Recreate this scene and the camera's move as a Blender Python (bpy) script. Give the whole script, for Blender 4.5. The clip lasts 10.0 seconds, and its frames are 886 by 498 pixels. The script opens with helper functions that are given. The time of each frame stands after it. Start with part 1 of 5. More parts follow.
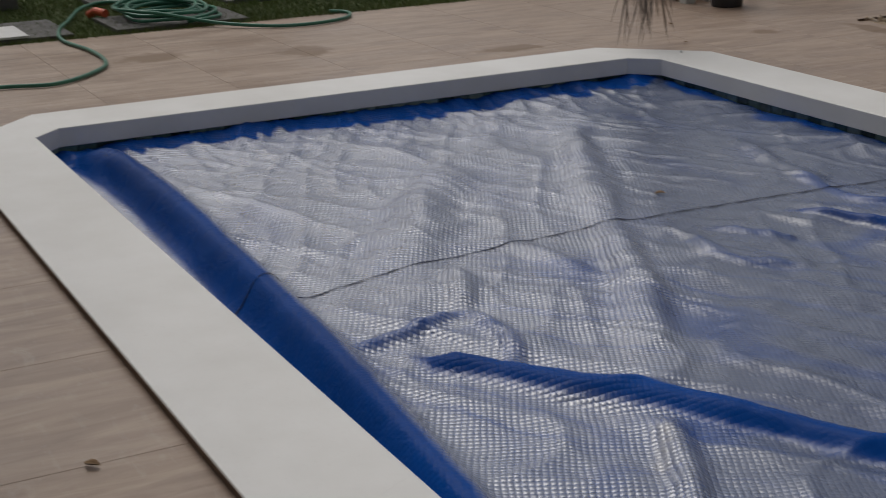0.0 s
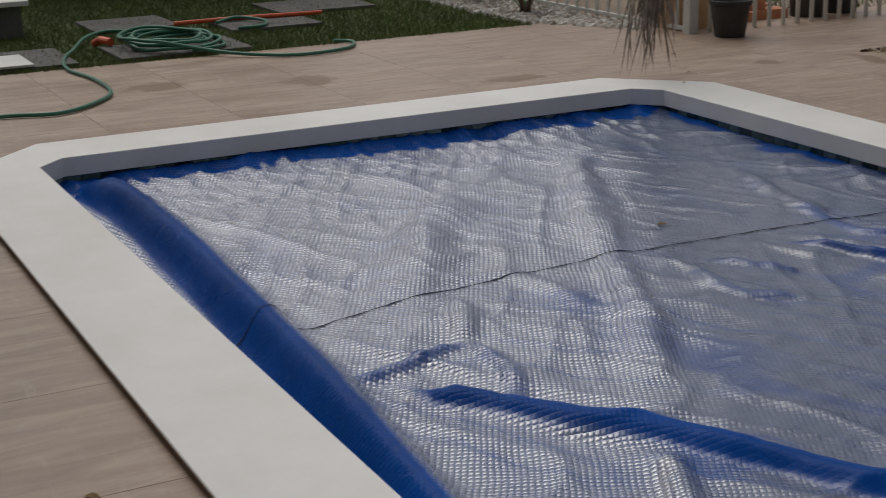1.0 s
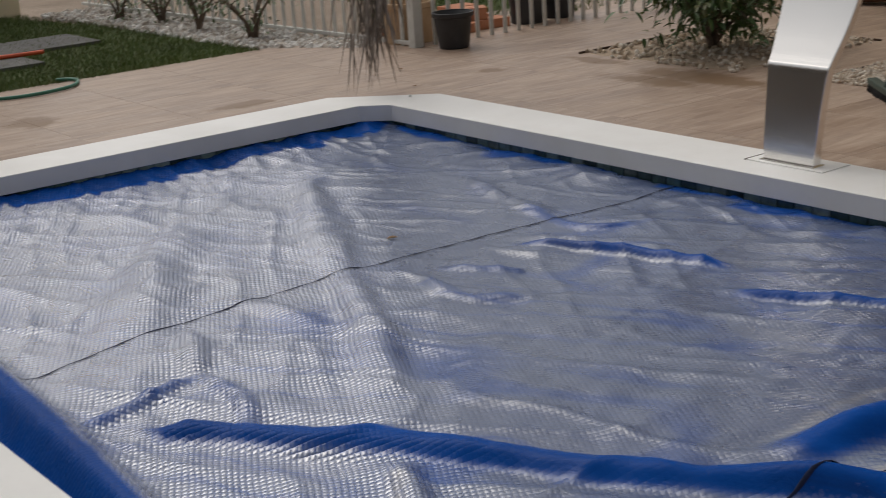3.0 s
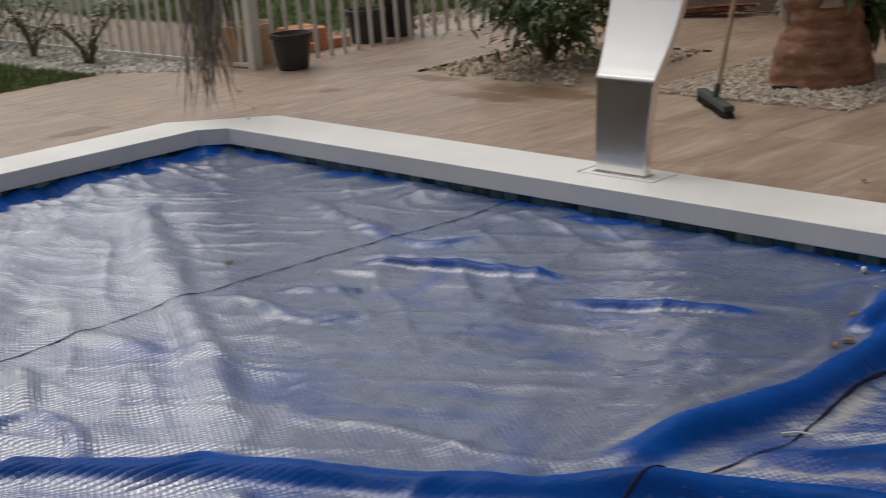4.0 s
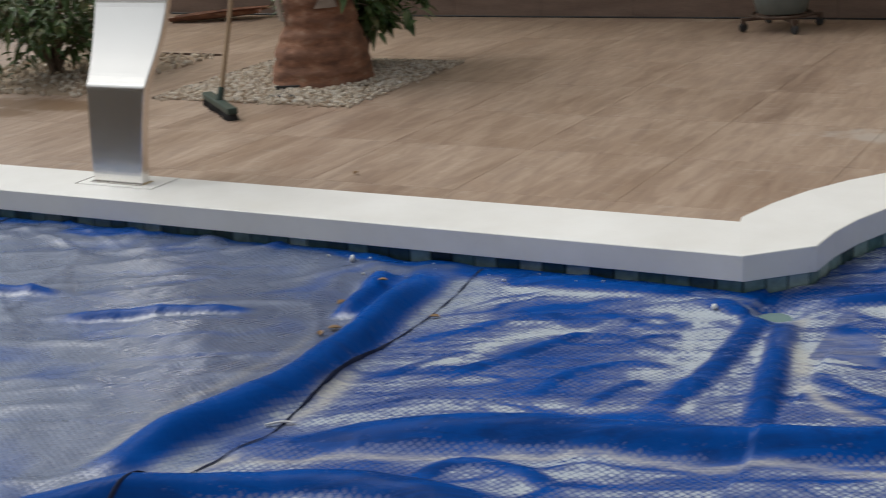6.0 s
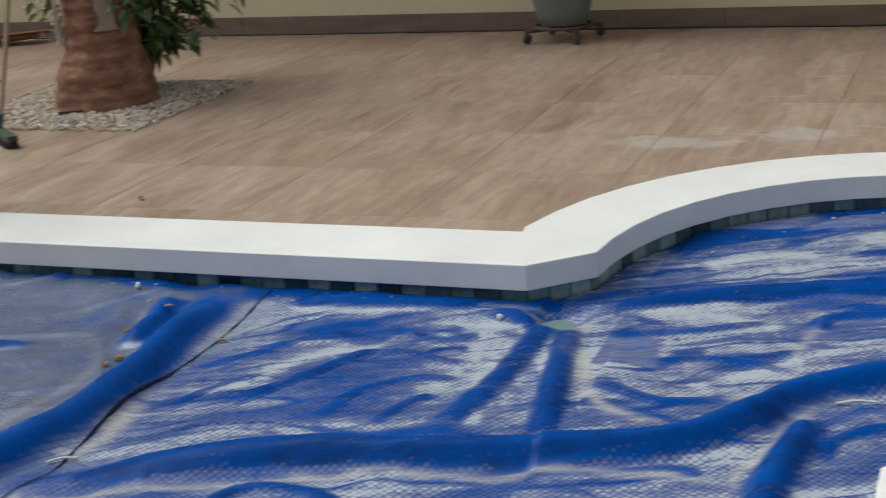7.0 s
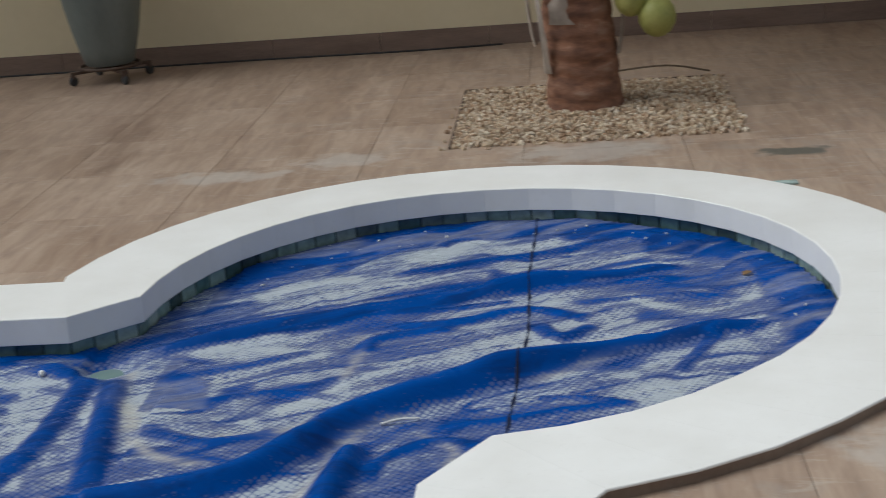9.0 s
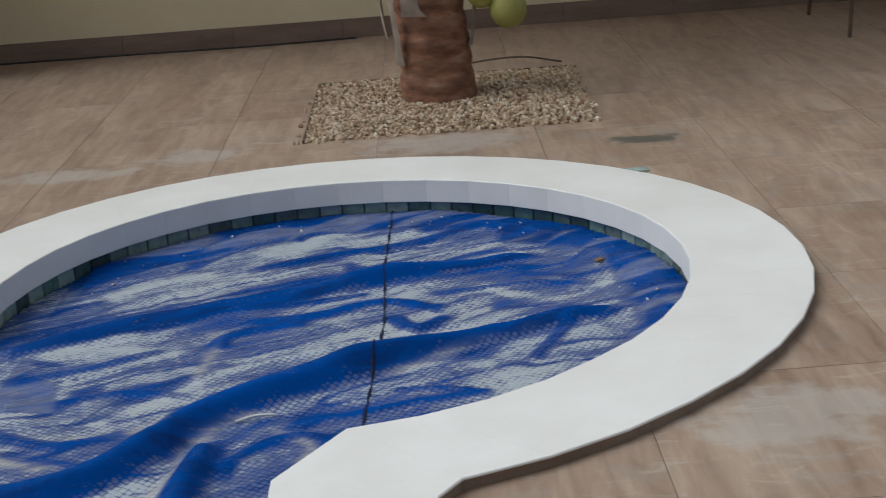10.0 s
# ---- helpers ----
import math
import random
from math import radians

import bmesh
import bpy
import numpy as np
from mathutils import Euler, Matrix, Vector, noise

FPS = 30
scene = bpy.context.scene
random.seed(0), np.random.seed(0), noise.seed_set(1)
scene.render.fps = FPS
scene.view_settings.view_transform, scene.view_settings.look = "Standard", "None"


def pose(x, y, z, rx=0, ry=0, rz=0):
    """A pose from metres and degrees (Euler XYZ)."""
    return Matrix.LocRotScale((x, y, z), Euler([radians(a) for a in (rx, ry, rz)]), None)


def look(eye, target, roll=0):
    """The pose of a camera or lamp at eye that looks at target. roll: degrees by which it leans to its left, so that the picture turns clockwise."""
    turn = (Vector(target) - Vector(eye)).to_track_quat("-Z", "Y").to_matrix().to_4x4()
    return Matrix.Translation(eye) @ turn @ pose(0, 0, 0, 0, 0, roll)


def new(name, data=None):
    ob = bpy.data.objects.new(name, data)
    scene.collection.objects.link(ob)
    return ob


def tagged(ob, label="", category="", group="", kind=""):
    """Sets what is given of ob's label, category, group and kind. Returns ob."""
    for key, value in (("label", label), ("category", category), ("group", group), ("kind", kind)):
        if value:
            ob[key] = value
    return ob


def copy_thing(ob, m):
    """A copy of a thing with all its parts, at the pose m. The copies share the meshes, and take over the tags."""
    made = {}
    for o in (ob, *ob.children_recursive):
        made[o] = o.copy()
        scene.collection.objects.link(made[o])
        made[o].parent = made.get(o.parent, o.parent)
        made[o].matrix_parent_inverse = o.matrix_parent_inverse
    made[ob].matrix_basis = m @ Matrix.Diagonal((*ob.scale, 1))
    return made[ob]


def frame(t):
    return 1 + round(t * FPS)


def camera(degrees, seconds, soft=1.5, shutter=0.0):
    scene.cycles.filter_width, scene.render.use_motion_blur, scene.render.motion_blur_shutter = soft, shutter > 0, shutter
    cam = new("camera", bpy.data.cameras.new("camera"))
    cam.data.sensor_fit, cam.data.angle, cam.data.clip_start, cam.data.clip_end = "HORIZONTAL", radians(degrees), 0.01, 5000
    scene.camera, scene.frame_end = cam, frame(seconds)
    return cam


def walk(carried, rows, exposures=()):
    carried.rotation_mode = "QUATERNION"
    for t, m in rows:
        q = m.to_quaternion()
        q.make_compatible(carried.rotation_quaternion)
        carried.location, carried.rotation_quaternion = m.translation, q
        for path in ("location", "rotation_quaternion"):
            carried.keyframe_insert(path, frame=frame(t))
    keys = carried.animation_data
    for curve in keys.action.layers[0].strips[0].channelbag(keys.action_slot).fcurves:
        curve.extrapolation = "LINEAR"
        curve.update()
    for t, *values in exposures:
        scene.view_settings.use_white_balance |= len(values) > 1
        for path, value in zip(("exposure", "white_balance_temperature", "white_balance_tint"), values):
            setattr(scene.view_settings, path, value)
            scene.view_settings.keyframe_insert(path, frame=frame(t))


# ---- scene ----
import functools

cam = camera(34.0, 10.0, soft=0.9, shutter=0.5)
PATH = [
    (0, (1.995, 0.406, 1.743), (0.3, 1.272, 1.129), -1.3),
    (0.5, (2.012, 0.397, 1.772), (0.28, 1.199, 1.172), -1.4),
    (1, (2.002, 0.414, 1.767), (0.295, 1.28, 1.187), -1.2),
    (1.5, (1.982, 0.437, 1.756), (0.307, 1.358, 1.165), -1.3),
    (2, (2.008, 0.472, 1.745), (0.379, 1.47, 1.152), -2.0),
    (3.5, (2.108, 0.577, 1.762), (0.616, 1.788, 1.208), -4.3),
    (4, (2.137, 0.617, 1.753), (0.716, 1.911, 1.2), -4.3),
    (4.5, (2.184, 0.67, 1.741), (0.871, 2.073, 1.186), -3.9),
    (5, (2.26, 0.68, 1.742), (1.063, 2.177, 1.174), -3.8),
    (5.5, (2.331, 0.732, 1.73), (1.258, 2.316, 1.149), -4.0),
    (7, (2.463, 0.804, 1.738), (1.741, 2.575, 1.151), -4.4),
    (7.5, (2.507, 0.856, 1.724), (1.922, 2.676, 1.135), -4.8),
    (8, (2.549, 0.882, 1.717), (2.096, 2.735, 1.116), -5.2),
    (8.5, (2.59, 0.884, 1.73), (2.278, 2.768, 1.1365), -5.2),
    (9, (2.623, 0.9, 1.72), (2.441, 2.804, 1.135), -4.6),
    (9.5, (2.634, 0.904, 1.716), (2.565, 2.814, 1.125), -4.5),
    (10, (2.654, 0.924, 1.696), (2.659, 2.831, 1.092), -4.3),
]
walk(cam, [(t, look(eye, target, roll)) for t, eye, target, roll in PATH],
     exposures=[(0, -0.52, 6600, 10), (2, -0.27, 6700, 10), (3.5, -0.04, 6700, 10), (4.5, 0.08, 6700, 10), (5.5, 0.22, 6600, 8), (7, 0.42, 6350, 4.5), (8, 0.42, 6250, 4), (9, 0.20, 6200, 4.5), (10, 0.08, 6200, 5)])

# ---- light: a bright overcast sky with a wide, weak sun ----
world = bpy.data.worlds.new("overcast_sky")
scene.world = world
world.use_nodes = True
wn = world.node_tree.nodes
wl = world.node_tree.links
sky = wn.new("ShaderNodeTexSky")
sky.sky_type = "NISHITA"
sky.sun_disc = False
sky.sun_elevation = radians(55)
sky.sun_rotation = radians(-90)
sky.dust_density = 4.0
sky.ozone_density = 1.0
soft_sky = wn.new("ShaderNodeHueSaturation")
soft_sky.inputs["Saturation"].default_value = 0.22
wl.new(sky.outputs[0], soft_sky.inputs["Color"])
wl.new(soft_sky.outputs[0], wn["Background"].inputs["Color"])
wn["Background"].inputs["Strength"].default_value = 0.11
sun = new("sun", bpy.data.lights.new("sun", "SUN"))
sun.data.energy = 0.75
sun.data.angle = radians(50)
sun.data.color = (1.0, 0.975, 0.94)
sun.matrix_world = look((-8.6, 0.0, 12.6), (0, 0, 0))

# ---- materials ----
def rgb(c):
    return (c[0], c[1], c[2], 1.0)


class Mat:
    """A node material with short helpers."""

    def __init__(self, name, base=(0.5, 0.5, 0.5), rough=0.6, metal=0.0, spec=0.5):
        self.m = bpy.data.materials.new(name)
        self.m.use_nodes = True
        self.t = self.m.node_tree
        self.b = self.t.nodes["Principled BSDF"]
        self.b.inputs["Base Color"].default_value = rgb(base)
        self.b.inputs["Roughness"].default_value = rough
        self.b.inputs["Metallic"].default_value = metal
        self.b.inputs["Specular IOR Level"].default_value = spec

    def n(self, kind, **props):
        node = self.t.nodes.new(kind)
        for key, value in props.items():
            setattr(node, key, value)
        return node

    def link(self, a, b):
        self.t.links.new(a, b)

    def feed(self, socket, value):
        if hasattr(value, "is_output"):
            self.link(value, socket)
        else:
            socket.default_value = value

    def pos(self, scale=(1, 1, 1), shift=None):
        g = self.n("ShaderNodeNewGeometry")
        mp = self.n("ShaderNodeMapping")
        mp.inputs["Scale"].default_value = scale
        self.link(g.outputs["Position"], mp.inputs["Vector"])
        if shift is not None:
            self.link(shift, mp.inputs["Location"])
        return mp.outputs[0]

    def noise(self, scale, vec=None, detail=4.0, rough=0.55, distort=0.0):
        t = self.n("ShaderNodeTexNoise")
        t.inputs["Scale"].default_value = scale
        t.inputs["Detail"].default_value = detail
        t.inputs["Roughness"].default_value = rough
        t.inputs["Distortion"].default_value = distort
        self.link(vec if vec is not None else self.pos(), t.inputs["Vector"])
        return t.outputs["Fac"]

    def ramp(self, fac, stops, smooth=False):
        r = self.n("ShaderNodeValToRGB")
        if smooth:
            r.color_ramp.interpolation = "EASE"
        e = r.color_ramp.elements
        while len(e) < len(stops):
            e.new(0.5)
        for el, (p, c) in zip(e, stops):
            el.position = p
            el.color = rgb(c) if hasattr(c, "__len__") else (c, c, c, 1)
        self.feed(r.inputs[0], fac)
        return r.outputs[0]

    def mix(self, fac, a, b, mode="MIX"):
        x = self.n("ShaderNodeMix", data_type="RGBA", blend_type=mode)
        self.feed(x.inputs[0], fac)
        self.feed(x.inputs[6], rgb(a) if isinstance(a, tuple) else a)
        self.feed(x.inputs[7], rgb(b) if isinstance(b, tuple) else b)
        return x.outputs[2]

    def math(self, op, a, b=0.0, c=0.0):
        x = self.n("ShaderNodeMath", operation=op)
        self.feed(x.inputs[0], a)
        self.feed(x.inputs[1], b)
        self.feed(x.inputs[2], c)
        return x.outputs[0]

    def color(self, c):
        self.feed(self.b.inputs["Base Color"], c)
        return self

    def rough(self, r):
        self.feed(self.b.inputs["Roughness"], r)
        return self

    def bump(self, height, dist, strength=1.0, chain=None):
        x = self.n("ShaderNodeBump")
        x.inputs["Distance"].default_value = dist
        x.inputs["Strength"].default_value = strength
        self.link(height, x.inputs["Height"])
        if chain is not None:
            self.link(chain, x.inputs["Normal"])
        self.link(x.outputs[0], self.b.inputs["Normal"])
        return x.outputs[0]

    def random(self):
        return self.n("ShaderNodeObjectInfo").outputs["Random"]

    def island(self):
        return self.n("ShaderNodeNewGeometry").outputs["Random Per Island"]


def plain(name, a, b, scale, rough=0.6, bump=0.0, metal=0.0, stretch=(1, 1, 1), spec=0.5):
    """Two tones mixed by coarse and fine noise, with a little relief."""
    m = Mat(name, a, rough, metal, spec)
    coarse = m.noise(scale, m.pos(stretch))
    fine = m.noise(scale * 9, m.pos(stretch))
    f = m.math("ADD", m.math("MULTIPLY", coarse, 0.7), m.math("MULTIPLY", fine, 0.3))
    m.color(m.ramp(f, [(0.3, a), (0.7, b)]))
    if bump:
        m.bump(fine, bump)
    return m.m


def varied(name, colors, scale, rough=0.6, bump=0.0, by="island"):
    """Each piece takes its own tone; fine noise on top."""
    m = Mat(name, colors[0], rough)
    r = m.island() if by == "island" else m.random()
    n = len(colors)
    c = m.ramp(r, [(i / max(1, n - 1), k) for i, k in enumerate(colors)])
    fine = m.noise(scale)
    m.color(m.mix(0.5, c, m.ramp(fine, [(0.3, (0.25, 0.25, 0.25)), (0.7, (0.75, 0.75, 0.75))]), "OVERLAY"))
    if bump:
        m.bump(fine, bump)
    return m.m


def stain_mask(m, spots, wobble=0.25):
    """One where a spot (x, y, half width, half depth) lies, with a ragged rim."""
    g = m.n("ShaderNodeNewGeometry")
    sep = m.n("ShaderNodeSeparateXYZ")
    m.link(g.outputs["Position"], sep.inputs[0])
    nz = m.math("MULTIPLY", m.math("SUBTRACT", m.noise(7.0), 0.5), wobble * 6)
    total = None
    for x, y, a, b in spots:
        dx = m.math("DIVIDE", m.math("SUBTRACT", sep.outputs[0], x), a)
        dy = m.math("DIVIDE", m.math("SUBTRACT", sep.outputs[1], y), b)
        d = m.math("SQRT", m.math("ADD", m.math("MULTIPLY", dx, dx), m.math("MULTIPLY", dy, dy)))
        v = m.n("ShaderNodeClamp")
        m.link(m.math("SUBTRACT", m.math("MULTIPLY", m.math("ADD", m.math("SUBTRACT", 1.0, d), nz), 2.5), 0.0), v.inputs[0])
        total = v.outputs[0] if total is None else m.math("MAXIMUM", total, v.outputs[0])
    return total


def deck_material():
    m = Mat("wood_look_porcelain", (0.4, 0.32, 0.26), 0.5)
    rnd = m.random()
    comb = m.n("ShaderNodeCombineXYZ")
    m.link(m.math("MULTIPLY", rnd, 37.0), comb.inputs[0])
    m.link(m.math("MULTIPLY", rnd, 91.0), comb.inputs[1])
    grain = m.noise(4.0, m.pos((4.0, 0.7, 1), comb.outputs[0]), 6, 0.6, 0.6)
    broad = m.noise(2.2, m.pos((1.6, 0.5, 1), comb.outputs[0]), 3)
    fine = m.noise(60.0, m.pos((3.0, 0.3, 1)), 3)
    c = m.ramp(grain, [(0.30, (0.225, 0.142, 0.098)), (0.5, (0.40, 0.277, 0.196)), (0.70, (0.57, 0.435, 0.33))])
    c = m.mix(0.42, c, m.ramp(broad, [(0.35, (0.25, 0.165, 0.125)), (0.65, (0.45, 0.35, 0.28))]))
    c = m.mix(m.math("MULTIPLY", fine, 0.4), c, (0.27, 0.21, 0.17))
    scuff = m.ramp(m.noise(8.0, m.pos((0.7, 2.2, 1)), 7, 0.7, 1.0), [(0.55, 0.0), (0.72, 1.0)])
    spot = m.n("ShaderNodeSeparateXYZ")
    m.link(m.pos(), spot.inputs[0])
    # cloudy grey smears; their tone also paints shade onto the right-hand paving
    smear_shade = m.math("MULTIPLY", m.ramp(m.noise(3.0, m.pos((1.0, 1.7, 1)), 7, 0.72, 1.6), [(0.50, 0.0), (0.66, 1.0)]), m.ramp(m.math("DIVIDE", spot.outputs[0], 10.0), [(0.02, 0.0), (0.2, 1.0)]))
    c = m.mix(m.math("MULTIPLY", scuff, m.ramp(m.math("DIVIDE", spot.outputs[0], 10.0), [(0.0, 0.28), (0.2, 0.5)])), c, (0.56, 0.51, 0.455))
    c = m.mix(m.math("MULTIPLY", smear_shade, 0.38), c, (0.33, 0.30, 0.28))
    pale = stain_mask(m, [(1.5, 7.65, 0.28, 0.15), (2.7, 7.55, 0.4, 0.2), (0.95, 7.45, 0.4, 0.12), (3.5, 4.3, 0.3, 0.2)], 0.35)
    c = m.mix(m.math("MULTIPLY", pale, 0.42), c, (0.55, 0.53, 0.5))
    brown = stain_mask(m, [(-6.6, 3.85, 0.22, 0.2), (-6.95, 2.95, 0.2, 0.25), (-5.95, 5.0, 0.12, 0.25), (-5.55, 6.7, 0.1, 0.12), (-4.35, 7.0, 0.45, 0.15), (-4.1, 7.25, 0.7, 0.2), (-5.2, 7.35, 0.3, 0.1)], 0.25)
    c = m.mix(m.math("MULTIPLY", brown, 0.9), c, (0.20, 0.118, 0.062))
    soot = stain_mask(m, [(3.62, 7.33, 0.17, 0.09)], 0.4)
    c = m.mix(m.math("MULTIPLY", soot, 0.8), c, (0.07, 0.085, 0.08))
    m.color(c)
    m.rough(m.ramp(broad, [(0.3, 0.36), (0.7, 0.55)]))
    m.bump(grain, 0.002, 0.5)
    return m.m


# colours of the cover: bare plastic, film under water, pale film, dry film, washed film, dried silt
BLUE_LOW, BLUE_HIGH = (0.001, 0.045, 0.225), (0.0015, 0.072, 0.35)
# pale and dry film tones have the silvery sky sheen put into the colour
FILM_DEEP, SHEEN_FILM_PALE = (0.070, 0.105, 0.27), (0.44, 0.49, 0.545)
SHEEN_FILM_DRY, FILM_WASHED, SILT = (0.165, 0.21, 0.34), (0.088, 0.120, 0.215), (0.52, 0.50, 0.45)
MURKY = (0.006, 0.026, 0.12)
COAT_BARE, COAT_IOR = 0.02, 2.2


def cover_material():
    """Blue bubble plastic: rows of small raised bubbles under a grey film with sky sheen painted in; that layer and the
    silt come with the mesh.
    """
    m = Mat("blue_bubble_plastic", (0.004, 0.11, 0.6), 0.3)
    g = m.n("ShaderNodeNewGeometry")
    sep = m.n("ShaderNodeSeparateXYZ")
    m.link(g.outputs["Position"], sep.inputs[0])
    film_sheen = m.n("ShaderNodeAttribute", attribute_name="film_sheen").outputs["Fac"]
    mud = m.n("ShaderNodeAttribute", attribute_name="silt").outputs["Fac"]
    # bubbles 19 mm apart in rows 18 mm apart
    warp = m.math("MULTIPLY", m.math("SUBTRACT", m.noise(1.7, None, 2), 0.5), 0.05)
    across = m.math("ADD", m.math("ADD", m.math("MULTIPLY", sep.outputs[0], 0.476), m.math("MULTIPLY", sep.outputs[1], 0.879)), warp)
    along = m.math("SUBTRACT", m.math("SUBTRACT", m.math("MULTIPLY", sep.outputs[0], 0.879), m.math("MULTIPLY", sep.outputs[1], 0.476)), warp)
    su = m.math("SINE", m.math("MULTIPLY", across, 2 * math.pi / 0.037))
    sv = m.math("SINE", m.math("MULTIPLY", along, 2 * math.pi / 0.039))
    bub = m.math("POWER", m.math("ABSOLUTE", m.math("MULTIPLY", su, sv)), 0.6)
    # bubble tops get a paler tone than the gaps: their glints as colour
    glint_dots = m.ramp(bub, [(0.15, 0.0), (0.7, 1.0)])
    big = m.noise(1.3, None, 3)
    mid = m.noise(6.0, m.pos((1, 1.6, 1)), 5, 0.6, 0.8)
    turned = m.n("ShaderNodeMapping")
    turned.inputs["Rotation"].default_value = (0, 0, radians(-22))
    m.link(g.outputs["Position"], turned.inputs["Vector"])
    long = m.n("ShaderNodeMapping")
    long.inputs["Scale"].default_value = (1.0, 5.0, 1)
    m.link(turned.outputs[0], long.inputs["Vector"])
    streak = m.noise(7.0, long.outputs[0], 8, 0.72, 0.9)
    cross = m.n("ShaderNodeMapping")
    cross.inputs["Scale"].default_value = (7.0, 1.2, 1)
    m.link(turned.outputs[0], cross.inputs["Vector"])
    rake = m.noise(5.0, cross.outputs[0], 6, 0.7, 0.4)
    blue = m.ramp(big, [(0.3, BLUE_LOW), (0.7, BLUE_HIGH)])
    murky = m.ramp(m.noise(3.2, long.outputs[0], 5, 0.6, 0.8), [(0.48, 0.0), (0.62, 0.55)])
    side = m.n("ShaderNodeMapRange")
    side.inputs["From Min"].default_value = -0.30
    side.inputs["From Max"].default_value = 0.05
    m.link(sep.outputs[0], side.inputs["Value"])
    wet = side.outputs[0]
    dry = m.math("SUBTRACT", 1.0, wet)
    blue = m.mix(m.math("MULTIPLY", murky, wet), blue, MURKY)
    # a thin sheet of water lies on the middle of the cover and drowns the bubbles there
    wash = m.n("ShaderNodeMapRange", interpolation_type="SMOOTHSTEP")
    wash.inputs["From Min"].default_value = 1.85
    wash.inputs["From Max"].default_value = 2.25
    slant = m.math("ADD", m.math("MULTIPLY", sep.outputs[0], 0.468), m.math("MULTIPLY", sep.outputs[1], 0.884))
    m.link(m.math("ADD", slant, m.math("MULTIPLY", m.math("SUBTRACT", big, 0.5), 0.7)), wash.inputs["Value"])
    water = wash.outputs[0]
    tone = m.math("ADD", film_sheen, m.math("MULTIPLY", m.math("SUBTRACT", streak, 0.5), m.math("ADD", 0.45, m.math("MULTIPLY", wet, 0.75))))
    tone = m.math("SUBTRACT", tone, m.math("MULTIPLY", m.math("SUBTRACT", 1.0, glint_dots), m.math("ADD", 0.06, m.math("ADD", m.math("MULTIPLY", wet, 0.24), m.math("MULTIPLY", m.math("MULTIPLY", m.math("SUBTRACT", 1.0, water), dry), 0.32)))))
    tone = m.math("ADD", tone, m.math("MULTIPLY", m.math("MULTIPLY", m.math("SUBTRACT", rake, 0.5), wet), m.math("MULTIPLY", film_sheen, 1.1)))
    # wet half: bare blue, drowned film, pale film with sky sheen in its colour
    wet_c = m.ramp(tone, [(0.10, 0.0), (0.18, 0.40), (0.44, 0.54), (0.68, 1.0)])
    pale = m.mix(m.ramp(wet_c, [(0.45, 0.0), (1.0, 1.0)]), FILM_DEEP, SHEEN_FILM_PALE)
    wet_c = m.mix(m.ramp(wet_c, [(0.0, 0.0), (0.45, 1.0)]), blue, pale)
    dry_f = m.ramp(tone, [(0.15, 0.0), (0.75, 1.0)])
    dry_c = m.mix(dry_f, blue, m.mix(water, SHEEN_FILM_DRY, FILM_WASHED))
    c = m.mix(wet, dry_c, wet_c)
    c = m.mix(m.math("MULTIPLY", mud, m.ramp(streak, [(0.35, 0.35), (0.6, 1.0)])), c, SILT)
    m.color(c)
    m.rough(m.ramp(mid, [(0.3, 0.22), (0.7, 0.36)]))
    cov = m.ramp(film_sheen, [(0.1, 0.0), (0.6, 1.0)])
    m.b.inputs["IOR"].default_value = 1.5
    m.feed(m.b.inputs["Specular IOR Level"], m.math("ADD", 0.03, m.math("MULTIPLY", cov, 0.4)))
    m.feed(m.b.inputs["Coat Weight"], m.math("ADD", COAT_BARE, m.math("MULTIPLY", m.math("MULTIPLY", cov, dry), m.math("SUBTRACT", 1.0 - COAT_BARE, m.math("MULTIPLY", water, 0.68)))))
    m.b.inputs["Coat Roughness"].default_value = 0.10
    m.b.inputs["Coat IOR"].default_value = COAT_IOR
    lift = m.math("MULTIPLY", m.math("SUBTRACT", 1.0, m.math("MULTIPLY", water, 0.7)), m.math("ADD", 0.25, m.math("MULTIPLY", m.math("MAXIMUM", cov, m.math("MULTIPLY", dry, m.ramp(m.math("DIVIDE", sep.outputs[1], 10.0), [(0.21, 0.0), (0.225, 0.35)]))), 0.75)))
    nb = m.bump(m.math("MULTIPLY", bub, lift), 0.0029, 1.0)
    nc = m.bump(mid, 0.012, 0.5, nb)
    coat = m.b.inputs["Coat Normal"]
    m.link(nc, coat)
    return m.m


def coping_material():
    m = Mat("white_coping", (0.8, 0.79, 0.77), 0.45)
    a = m.noise(3.0, None, 5)
    b = m.noise(45.0, None, 3)
    c = m.ramp(a, [(0.3, (0.79, 0.78, 0.755)), (0.7, (0.87, 0.865, 0.85))])
    m.color(m.mix(m.math("MULTIPLY", m.ramp(b, [(0.6, 0.0), (0.8, 1.0)]), 0.12), c, (0.5, 0.48, 0.45)))
    m.rough(m.ramp(a, [(0.3, 0.38), (0.7, 0.55)]))
    m.bump(b, 0.0006, 0.5)
    return m.m


def steel_material():
    m = Mat("brushed_stainless_steel", (0.62, 0.60, 0.57), 0.22, 1.0)
    a = m.noise(30.0, m.pos((0.4, 0.4, 30)), 3)
    b = m.noise(5.0)
    m.color(m.mix(m.math("MULTIPLY", b, 0.35), (0.90, 0.885, 0.86), (0.76, 0.73, 0.69)))
    m.rough(m.ramp(a, [(0.3, 0.16), (0.7, 0.26)]))
    return m.m


